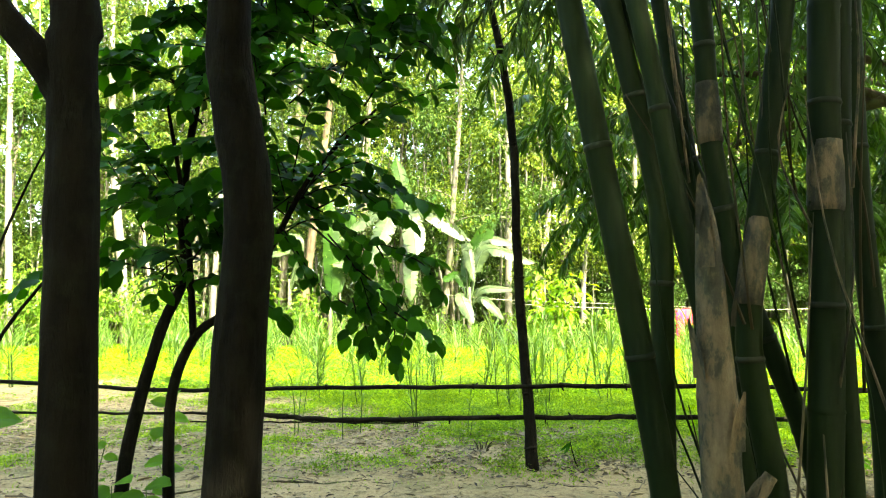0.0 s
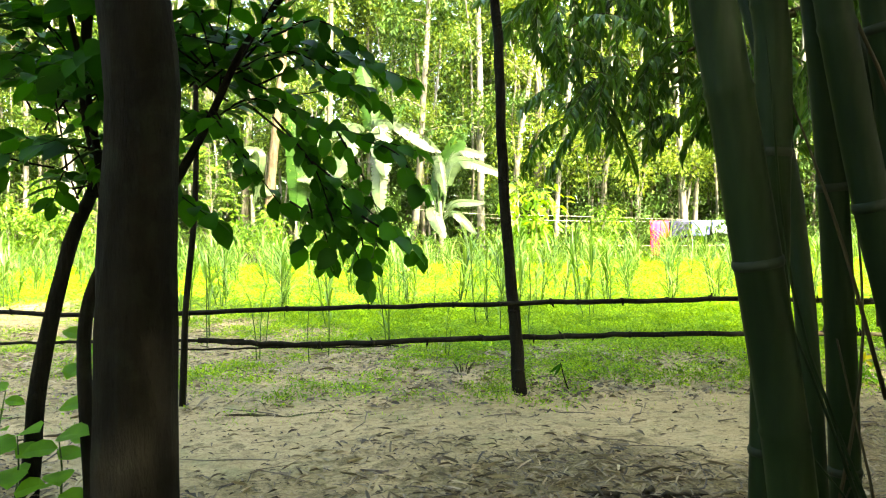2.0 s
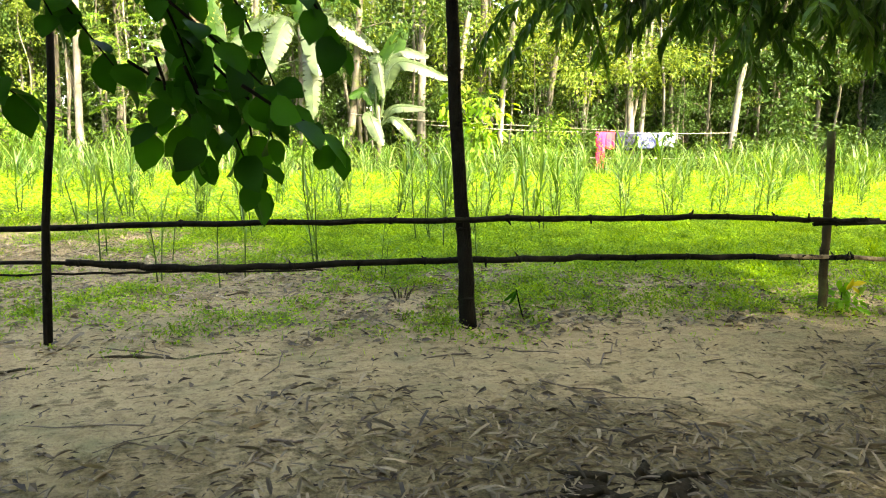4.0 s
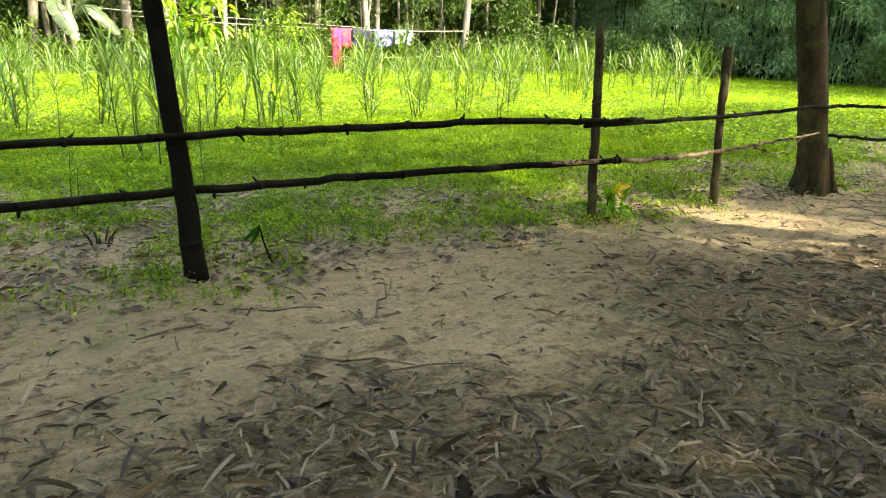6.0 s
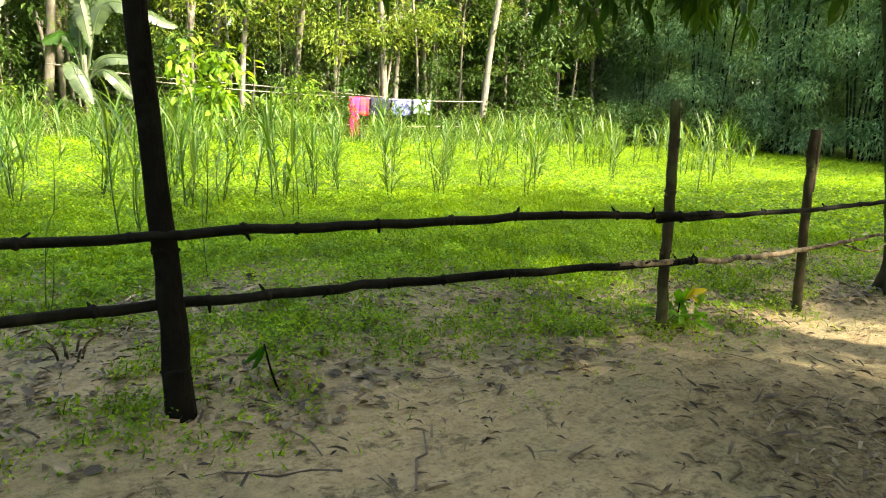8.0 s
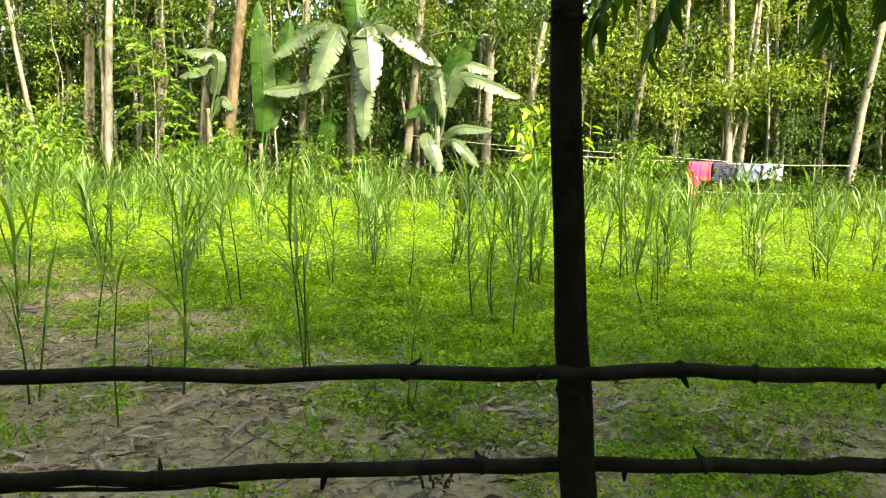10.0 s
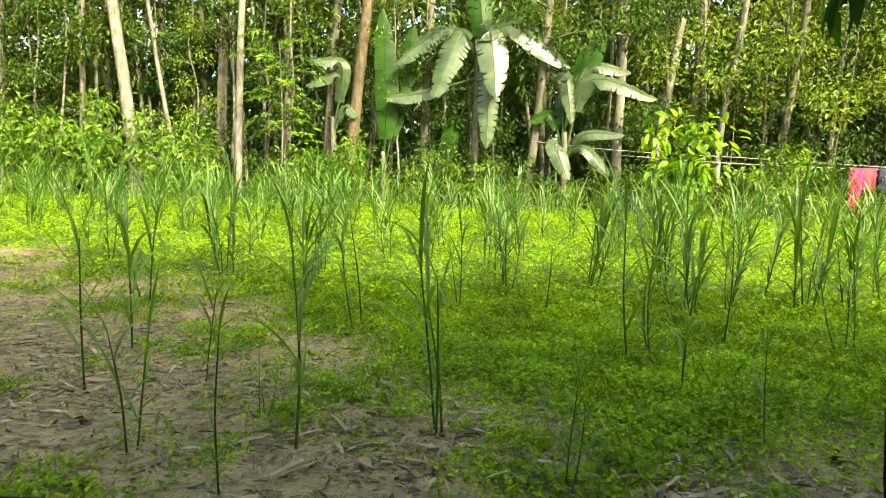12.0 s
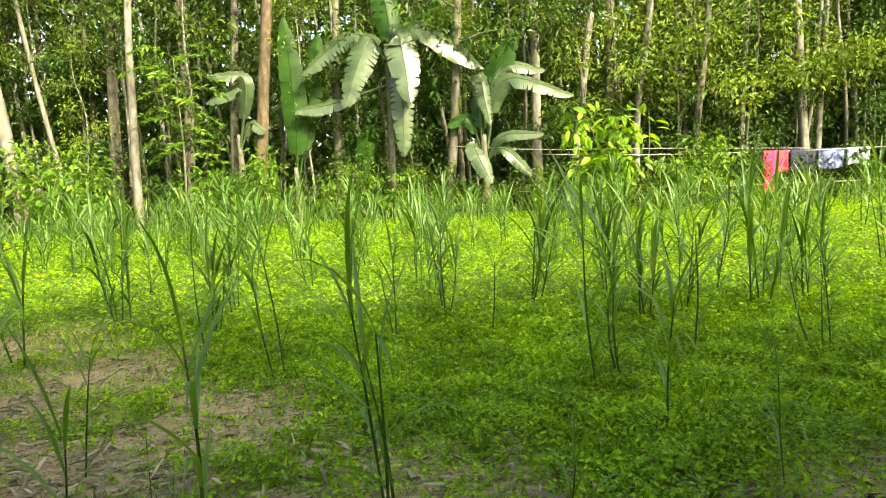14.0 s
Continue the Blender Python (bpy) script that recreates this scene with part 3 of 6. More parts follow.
# trees out of view that shade the path; the last six added to darken the right
for i, (x, y, h) in enumerate([(2.6, -0.8, 12), (6.6, -0.4, 12), (10.6, -1.0, 12), (-1.8, -3.0, 12), (0.4, -4.8, 12), (4.2, -4.4, 12), (8.0, -4.8, 12.5), (10.6, -4.4, 12), (19.5, -4.6, 12),
                               (2.2, -8.8, 12.5), (6.2, -8.4, 12), (10.2, -8.9, 12.5), (20.0, -8.6, 12), (22.0, -5.0, 12), (-3.8, -7.0, 12), (-7.6, -3.4, 11), (14.0, -10.6, 11), (15.4, -1.2, 12), (19.3, -1.9, 12), (23.6, -2.4, 12), (18.0, -7.6, 12), (7.4, 2.0, 9), (18.3, -4.8, 12)]):
    shade_tree((x, y), (0.4 * math.sin(i), 0.4 * math.cos(2 * i)), h, 0.16, BARK_GREY, DEEP_LEAF, h, 3.5, 1.9, 210 + i,
               "tall out-of-view tree added by the path to cast shade", 4200 if i < 17 else 2700, 0.34)


def build_post_tree():
    """The slender crooked trunk that carries the rails."""
    t = thing("slender_tree", (1.93, 7.4, 0), "slender crooked shade-dark trunk serving as a fence post", "tree")
    t.matrix_basis = Matrix()
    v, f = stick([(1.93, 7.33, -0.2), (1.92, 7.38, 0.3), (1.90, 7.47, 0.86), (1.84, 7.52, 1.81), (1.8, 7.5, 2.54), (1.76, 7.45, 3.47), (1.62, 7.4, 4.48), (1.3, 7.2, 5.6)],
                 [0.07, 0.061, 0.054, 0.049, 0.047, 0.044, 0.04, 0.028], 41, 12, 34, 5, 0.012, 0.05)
    part("trunk", mesh_of("trunk", v, f, BARK_SHADED, True), t)
    tw = [[(1.65, 7.4, 4.3), (1.3, 7.2, 4.6), (0.8, 6.9, 4.3)], [(1.6, 7.4, 4.6), (2.0, 7.1, 4.9), (2.5, 6.9, 4.7)], [(1.5, 7.3, 4.9), (1.2, 6.9, 5.3), (0.7, 6.5, 5.0)],
          [(1.62, 7.4, 4.4), (1.5, 7.0, 4.3), (1.35, 6.8, 3.8)], [(1.6, 7.4, 4.5), (1.75, 7.0, 4.5), (1.8, 6.8, 4.0)]]
    leafy_twigs(t, tw, 0.03, 0.24, 0.2, MANGO, BARK_SHADED, 420, LANCE_LEAF, 0.9, 0.008)


def build_sapling():
    """Two crooked young stems whose broad-leaved branches hang over the path."""
    t = thing("sapling", (-1.47, 5.2, 0), "crooked young tree with drooping broad-leaved branches beside the path", "tree")
    t.matrix_basis = Matrix()
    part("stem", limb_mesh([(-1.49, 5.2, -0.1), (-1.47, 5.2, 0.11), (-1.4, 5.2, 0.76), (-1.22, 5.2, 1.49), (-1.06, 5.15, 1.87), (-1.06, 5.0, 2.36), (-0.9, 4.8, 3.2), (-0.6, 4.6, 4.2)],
                           [0.06, 0.052, 0.046, 0.04, 0.034, 0.03, 0.022, 0.012], 51, 10, 34, 0.06, BARK_SHADED), t)
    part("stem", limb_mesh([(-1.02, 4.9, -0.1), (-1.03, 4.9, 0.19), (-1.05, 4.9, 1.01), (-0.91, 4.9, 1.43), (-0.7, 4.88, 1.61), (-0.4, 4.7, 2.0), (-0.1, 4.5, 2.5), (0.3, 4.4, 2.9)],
                           [0.045, 0.04, 0.034, 0.032, 0.028, 0.022, 0.016, 0.008], 52, 10, 34, 0.06, BARK_SHADED), t)
    part("stem", limb_mesh([(-0.92, 4.9, 1.42), (-0.95, 4.9, 1.8), (-1.0, 4.85, 2.3), (-1.1, 4.7, 3.0)], [0.026, 0.022, 0.018, 0.01], 53, 8, 14, 0.06, BARK_SHADED), t)
    g = np.random.default_rng(5)
    hang = [[(-0.4, 4.7, 2.05), (-0.1, 4.55, 2.2), (0.3, 4.45, 2.05), (0.7, 4.35, 1.92)],
            [(-0.1, 4.55, 2.15), (0.15, 4.5, 1.92), (0.33, 4.48, 1.6), (0.45, 4.46, 1.3)],
            [(0.0, 4.5, 2.1), (0.2, 4.4, 1.85), (0.3, 4.42, 1.56)],
            [(0.1, 4.45, 1.95), (0.35, 4.4, 1.74), (0.6, 4.38, 1.5)],
            [(-0.3, 4.6, 2.15), (-0.15, 4.5, 1.92), (0.05, 4.5, 1.64)],
            [(-0.2, 4.6, 2.35), (0.1, 4.4, 2.4), (0.42, 4.3, 2.2)],
            [(-0.35, 4.65, 2.15), (-0.25, 4.5, 2.05), (-0.12, 4.45, 1.8)],
            [(0.0, 4.5, 2.5), (0.25, 4.4, 2.55), (0.5, 4.4, 2.35)],
            [(0.3, 4.45, 2.05), (0.42, 4.5, 1.85), (0.52, 4.52, 1.62)],
            [(0.2, 4.46, 2.1), (0.25, 4.56, 1.9), (0.22, 4.6, 1.66)],
            [(0.45, 4.42, 1.98), (0.6, 4.3, 1.9), (0.72, 4.28, 1.72)],
            [(-0.15, 4.55, 2.3), (0.05, 4.62, 2.2), (0.18, 4.66, 1.98)],
            [(0.08, 4.45, 1.68), (0.21, 4.48, 1.59), (0.26, 4.51, 1.48), (0.27, 4.54, 1.38)],
            [(0.3, 4.5, 1.71), (0.41, 4.53, 1.59), (0.44, 4.56, 1.44), (0.46, 4.59, 1.28)],
            [(0.43, 4.25, 1.6), (0.56, 4.28, 1.52), (0.65, 4.31, 1.48), (0.69, 4.34, 1.43)],
            [(0.17, 4.4, 1.69), (0.19, 4.43, 1.6), (0.17, 4.46, 1.52), (0.14, 4.49, 1.46)],
            [(0.38, 4.35, 1.62), (0.48, 4.38, 1.53), (0.51, 4.41, 1.45)],
            [(0.26, 4.35, 1.66), (0.3, 4.38, 1.55), (0.3, 4.41, 1.45), (0.25, 4.44, 1.38)]]
    leafy_twigs(t, hang, 0.046, 0.125, 0.68, BROAD, BARK_SHADED, 520, FULL_LEAF, 0.35)
    up = []
    for i in range(120):
        s = np.array([(-1.05, 5.0, 2.2), (-0.9, 4.8, 3.0), (-0.3, 4.6, 2.4), (-1.0, 4.9, 1.85), (-0.7, 4.7, 3.6), (-0.15, 4.65, 3.7), (0.2, 4.6, 3.3), (-0.5, 4.6, 3.1)][i % 8]) + g.normal(0, 0.12, 3)
        a = g.uniform(-0.3, 3.6)
        l = g.uniform(0.6, 1.15)
        e = s + np.array([math.cos(a) * l, -abs(math.sin(a)) * l * 0.45 + 0.1, g.uniform(-0.25, 0.75)])
        e[0] = min(e[0], 0.75)
        up.append([s, (s + e) / 2 + np.array([0, 0, 0.15]), e])
    leafy_twigs(t, up, 0.036, 0.15, 0.6, BROAD, BARK_SHADED, 560, FULL_LEAF, 0.3)


def build_over_twigs():
    """Fine bamboo sprays that hang from an arching culm over the path."""
    t = thing("bamboo_spray", (1.6, 3.2, 0), "arching bamboo culm with hanging leafy sprays", "bamboo")
    t.matrix_basis = Matrix()
    arch = [(1.75, 2.75, -0.1), (1.7, 3.0, 2.0), (1.5, 3.9, 3.6), (1.1, 5.0, 4.3), (0.6, 6.2, 4.4)]
    part("culm", limb_mesh(arch, [0.035, 0.03, 0.022, 0.014, 0.006], 61, 9, 26, 0.02, CULM_SHADED), t)
    line = smooth_line(arch, 40)
    g = np.random.default_rng(8)
    tw = []
    for i in range(26):
        s = line[g.integers(20, 40)]
        e = s + np.array([g.uniform(-0.8, 0.8), g.uniform(-0.3, 0.7), g.uniform(-0.9, -0.2)])
        tw.append([s, (s + e) / 2 + np.array([0, 0, 0.18]), e])
    leafy_twigs(t, tw, 0.022, 0.17, 0.13, BAMBOO_LEAF, CULM_SHADED, 610, LANCE_LEAF, 0.7, 0.004)


def build_mango():
    """The trunk by the fence and its low, dark, glossy crown."""
    t = thing("mango_tree", (8.05, 7.05, 0), "broad-crowned tree with smooth brown trunk and dark glossy leaves", "tree")
    t.matrix_basis = Matrix()
    part("trunk", limb_mesh([(8.12, 7.06, -0.2), (8.1, 7.06, 0.05), (8.0, 7.08, 0.5), (7.92, 7.1, 0.9), (7.75, 7.15, 1.7), (7.6, 7.2, 2.4), (7.3, 7.4, 3.6)],
                            [0.19, 0.16, 0.138, 0.132, 0.13, 0.125, 0.10], 71, 16, 26, 0.05, BARK_BROWN, "trunk"), t)
    for i, a in enumerate((0.4, 1.9, 3.1, 4.1, 5.4)):
        part("buttress", limb_mesh([(8.06 + 0.1 * math.cos(a), 7.06 + 0.1 * math.sin(a), 0.45), (8.1 + 0.17 * math.cos(a), 7.06 + 0.15 * math.sin(a), 0.10),
                                    (8.1 + 0.25 * math.cos(a), 7.06 + 0.25 * math.sin(a), -0.06)], [0.045, 0.06, 0.04], 720 + i, 8, 9, 0.08, BARK_BROWN), t)
    limbs = [[(7.45, 7.3, 3.0), (6.3, 7.7, 4.2), (4.6, 8.1, 4.6), (2.9, 8.4, 4.4)], [(7.4, 7.3, 3.3), (6.0, 6.9, 4.2), (4.6, 6.7, 4.4)], [(7.4, 7.4, 3.4), (7.4, 8.6, 4.6), (7.0, 10.0, 5.4)],
             [(7.4, 7.4, 3.4), (8.6, 7.0, 4.8), (10.2, 6.8, 5.6)], [(7.3, 7.4, 3.5), (7.0, 6.4, 5.0), (6.6, 5.4, 5.8)], [(6.3, 7.7, 4.2), (5.4, 8.4, 4.0), (4.0, 8.5, 3.5)]]
    g = np.random.default_rng(12)
    for i, l in enumerate(limbs):
        part("limb", limb_mesh(l, [0.1, 0.07, 0.045, 0.018], 740 + i, 8, 16, 0.06, BARK_BROWN), t)
    tw = []
    low = np.array([(2.6, 8.4, 3.7), (3.0, 8.3, 3.2), (3.6, 8.3, 3.4), (4.2, 8.3, 3.2), (3.4, 8.4, 4.2), (4.8, 8.2, 3.4), (5.4, 8.1, 3.2), (2.5, 8.4, 4.6), (6.2, 8.0, 3.1), (4.4, 7.8, 3.4), (5.4, 7.7, 3.3),
                    (3.9, 8.4, 4.7), (5.0, 8.3, 4.6), (6.0, 8.2, 4.2), (6.6, 7.9, 3.6), (4.5, 8.0, 3.15), (5.2, 8.1, 3.1), (5.9, 8.0, 3.1), (6.5, 7.9, 3.15)])
    for i in range(210):
        s = low[i % len(low)] + g.normal(0, 0.28, 3)
        e = s + np.array([g.normal(0, 0.45), g.normal(0, 0.35), g.uniform(-0.75, -0.1)])
        tw.append([s, (s + e) / 2 + np.array([0, 0, 0.15]), e])
    leafy_twigs(t, tw, 0.028, 0.22, 0.27, MANGO, BARK_BROWN, 760, LANCE_LEAF, 0.8, 0.006)
    centres = np.concatenate([np.linspace(np.array(l[1]), np.array(l[-1]), 5) for l in limbs]) + np.array([0, 0, 0.9])
    v, f = leaf_cloud(centres, 1.2, 5200, 0.2, 0.3, 79, 0.7)
    part("crown", mesh_of("crown", v, f, MANGO), t)


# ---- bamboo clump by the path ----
def culm_parts(parent, points, r0, r1, seed, mat=CULM_SHADED, gap=0.36, sheaths=()):
    line = smooth_line(points, 60)
    s = np.concatenate([[0], np.cumsum(np.linalg.norm(np.diff(line, axis=0), axis=1))])
    g = np.random.default_rng(seed)
    nodes_at = np.arange(g.uniform(0.1, gap), s[-1], gap)
    rows, radii = [], []
    for a in np.unique(np.concatenate([np.linspace(0, s[-1], 30), nodes_at, nodes_at - 0.012, nodes_at + 0.012])):
        a = min(max(a, 0), s[-1])
        rows.append([np.interp(a, s, line[:, i]) for i in range(3)])
        base = r0 + (r1 - r0) * a / s[-1]
        radii.append(base * (1.07 if np.abs(nodes_at - a).min() < 0.002 else 1.0))
    v, f = tube(np.array(rows), radii, 14, 0.012, seed)
    culm = part("culm", mesh_of("culm", v, f, mat, True), parent)
    for a in nodes_at[::2]:
        p = np.array([np.interp(a, s, line[:, i]) for i in range(3)])
        q = np.array([np.interp(min(a + 0.03, s[-1]), s, line[:, i]) for i in range(3)])
        base = (r0 + (r1 - r0) * a / s[-1]) * 1.03
        part("node_ring", mesh_of("node_ring", *tube([p - (q - p) * 0.35, p, p + (q - p) * 0.35], [base * 1.01, base * 1.06, base * 1.01], 14, 0.01, seed), NODE_RING, True), culm)
    for z0, z1 in sheaths:
        pts = np.array([[np.interp(z, line[:, 2], line[:, i]) for i in range(3)] for z in np.linspace(z0, z1, 8)])
        k = (r0 + r1) / 2
        part("sheath", mesh_of("sheath", *tube(pts, [k * 1.16, k * 1.22, k * 1.16, k * 1.08], 12, 0.05, seed + 3), SHEATH, True), culm, "papery tan culm sheath")


def build_bamboo():
    t = thing("bamboo_clump", (1.55, 2.4, 0), "clump of thick green bamboo culms, shade-dark, beside the path", "bamboo")
    t.matrix_basis = Matrix()
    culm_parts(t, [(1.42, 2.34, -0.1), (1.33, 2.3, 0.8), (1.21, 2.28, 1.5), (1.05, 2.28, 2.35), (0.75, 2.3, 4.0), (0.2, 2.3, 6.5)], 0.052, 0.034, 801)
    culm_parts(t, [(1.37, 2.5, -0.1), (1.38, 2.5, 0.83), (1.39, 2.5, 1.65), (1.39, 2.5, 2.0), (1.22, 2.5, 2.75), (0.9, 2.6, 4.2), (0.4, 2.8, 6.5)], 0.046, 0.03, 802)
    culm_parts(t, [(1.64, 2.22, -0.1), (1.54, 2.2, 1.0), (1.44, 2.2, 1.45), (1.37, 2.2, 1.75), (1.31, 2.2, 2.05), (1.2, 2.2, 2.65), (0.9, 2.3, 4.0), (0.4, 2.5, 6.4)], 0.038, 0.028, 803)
    culm_parts(t, [(1.72, 2.36, -0.1), (1.66, 2.36, 1.0), (1.6, 2.36, 1.75), (1.53, 2.36, 2.2), (1.5, 2.36, 2.8), (1.35, 2.4, 5.0)], 0.042, 0.032, 804, CULM_SHADED, 0.3, ((2.2, 2.42),))
    # the broken old culm, wrapped in its own mouldering sheaths
    stub = smooth_line([(1.37, 1.98, -0.1), (1.36, 1.97, 0.5), (1.345, 1.97, 1.0), (1.33, 1.97, 1.5), (1.318, 1.97, 1.82), (1.305, 1.97, 1.99)], 46)
    old = part("culm", mesh_of("culm", *tube(stub, [0.068, 0.066, 0.064, 0.061, 0.056, 0.05, 0.042, 0.033, 0.02, 0.004], 18, 0.07, 804), SHEATH, True), t, "broken tan culm stub wrapped in mouldering sheaths")
    gs = np.random.default_rng(17)
    for i, z in enumerate((0.25, 0.5, 0.8, 0.95, 1.2, 1.4, 1.55, 1.72, 1.82)):
        a = -1.6 + 1.5 * math.sin(2.3 * i)
        r = np.interp(z, [0, 1, 1.5, 1.9], [0.066, 0.062, 0.052, 0.036])
        c = np.array([np.interp(z, stub[:, 2], stub[:, k]) for k in range(3)])
        rows = []
        for u in np.linspace(0, 1, 7):
            w = 0.4 * (1 - u ** 1.6) + 0.03
            for q in (-1, 0, 1):
                b = a + q * w
                rr = r + 0.006 + 0.028 * u * u + (0.006 if q else 0)
                rows.append(c + np.array([math.cos(b) * rr, math.sin(b) * rr, u * gs.uniform(0.97, 1.03) * 0.17]))
        part("torn_sheath", mesh_of("torn_sheath", rows, [(k, k + 1, k + 4, k + 3) for m in range(6) for k in (3 * m, 3 * m + 1)], SHEATH, True), old, "torn papery flap of culm sheath")
    arm = [(1.36, 1.97, 0.98), (1.42, 1.95, 1.06), (1.47, 1.94, 1.13)]
    part("branch_stub", limb_mesh(arm, [0.034, 0.026, 0.018], 818, 9, 10, 0.1, SHEATH), old)
    culm_parts(t, [(1.76, 2.32, -0.1), (1.69, 2.3, 0.93), (1.61, 2.3, 1.5), (1.67, 2.3, 1.95), (1.77, 2.3, 2.6), (2.1, 2.3, 5.0)], 0.048, 0.034, 805, CULM_SHADED, sheaths=((1.62, 1.92),))
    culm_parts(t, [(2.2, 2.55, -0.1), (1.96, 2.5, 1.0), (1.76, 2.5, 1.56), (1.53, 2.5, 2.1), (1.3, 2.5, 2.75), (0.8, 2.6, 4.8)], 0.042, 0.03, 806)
    culm_parts(t, [(1.8, 2.3, -0.1), (1.86, 2.3, 0.95), (1.9, 2.3, 1.65), (1.94, 2.3, 2.7), (2.1, 2.3, 5.5)], 0.062, 0.045, 807, CULM_SHADED, sheaths=((1.95, 2.2),))
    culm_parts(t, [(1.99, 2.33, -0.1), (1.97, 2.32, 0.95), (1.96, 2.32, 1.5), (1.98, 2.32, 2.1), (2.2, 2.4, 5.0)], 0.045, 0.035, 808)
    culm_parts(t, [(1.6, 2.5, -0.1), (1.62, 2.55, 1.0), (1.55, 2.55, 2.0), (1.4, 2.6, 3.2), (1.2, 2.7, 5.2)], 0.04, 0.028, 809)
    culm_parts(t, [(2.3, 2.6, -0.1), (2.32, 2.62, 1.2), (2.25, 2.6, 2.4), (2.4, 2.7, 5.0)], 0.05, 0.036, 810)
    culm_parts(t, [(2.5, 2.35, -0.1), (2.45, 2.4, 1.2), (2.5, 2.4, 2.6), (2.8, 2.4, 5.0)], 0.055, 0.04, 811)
    g = np.random.default_rng(15)
    for i in range(44):
        s = np.array([g.uniform(1.35, 2.1), g.uniform(2.1, 2.5), g.uniform(0.2, 2.3)])
        e = s + np.array([g.normal(-0.08, 0.16), g.normal(0, 0.1), g.uniform(0.5, 1.5)])
        part("side_shoot", limb_mesh([s, (s + e) / 2 + g.normal(0, 0.035, 3), e], [0.0055, 0.004, 0.002], 830 + i, 5, 8, 0.05, (SHEATH, CULM_OLD, CULM_SHADED)[i % 3]), t)
    for i in range(6):
        s = np.array([g.uniform(1.15, 2.0), g.uniform(2.2, 2.7), -0.02])
        part("dry_tendril", limb_mesh([s, s + np.array([g.normal(-0.1, 0.08), 0.02, 0.3]), s + np.array([g.normal(0, 0.1), 0.0, 0.6]), s + np.array([g.normal(0.1, 0.12), 0, 0.95])], [0.005, 0.004, 0.002], 890 + i, 5, 12, 0.05, CULM_OLD), t)
    tw = []
    for i in range(40):
        s = np.array([g.uniform(0.9, 2.6), g.uniform(2.3, 3.6), g.uniform(3.4, 6.0)])
        e = s + np.array([g.normal(0, 0.5), g.normal(0, 0.5), g.uniform(-0.6, 0.2)])
        tw.append([s, (s + e) / 2 + np.array([0, 0, 0.2]), e])
    for i in range(26):
        s = np.array([g.uniform(1.7, 3.4), g.uniform(2.6, 4.2), g.uniform(2.75, 3.8)])
        e = s + np.array([g.normal(0.1, 0.4), g.normal(0, 0.4), g.uniform(-0.5, 0.0)])
        tw.append([s, (s + e) / 2 + np.array([0, 0, 0.15]), e])
    leafy_twigs(t, tw, 0.025, 0.17, 0.13, BAMBOO_LEAF, CULM_SHADED, 850, LANCE_LEAF, 0.7, 0.004)
    tops = crown_points((1.6, 3.2, 8.4), 2.9, 1.5, 34, 861)
    for i in range(5):
        part("culm", limb_mesh([(1.3 + 0.25 * i, 2.35, 4.4), (1.2 + 0.2 * i, 2.6, 6.5), tops[i]], [0.034, 0.026, 0.01], 862 + i, 9, 14, 0.02, CULM_SHADED), t)
    v, f = leaf_cloud(tops, 1.2, 2600, 0.26, 0.2, 870, 0.9)
    part("foliage", mesh_of("foliage", v, f, BAMBOO_LEAF), t)


# ---- low plants by the path ----
def build_seedling(at, height, leaves, size, seed):
    g = np.random.default_rng(seed)
    t = thing("seedling", (at[0], at[1], level(*at)), "light green broad-leaved seedling at the foot of the trees", "plant", "seedlings under the trees")
    top = np.array([g.normal(0, 0.08), g.normal(0, 0.08), height])
    part("stem", limb_mesh([(0, 0, -0.03), top * 0.5 + g.normal(0, 0.02, 3), top], [0.008, 0.006, 0.003], seed, 6, 8, 0.05, STEM), t)
    for i in range(leaves):
        u = 0.25 + 0.75 * i / max(leaves - 1, 1)
        a = i * 2.4 + g.uniform(-0.4, 0.4)
        v, f = scatter(FULL_LEAF, np.array([top * u]), np.array([(math.cos(a), math.sin(a), g.uniform(-0.25, 0.35))]), np.array([(0.2 * math.cos(a), -0.45, 1.0)]), size * g.uniform(0.7, 1.15), 0.85)
        part("leaf", mesh_of("leaf", v, f, SEEDLING), t)


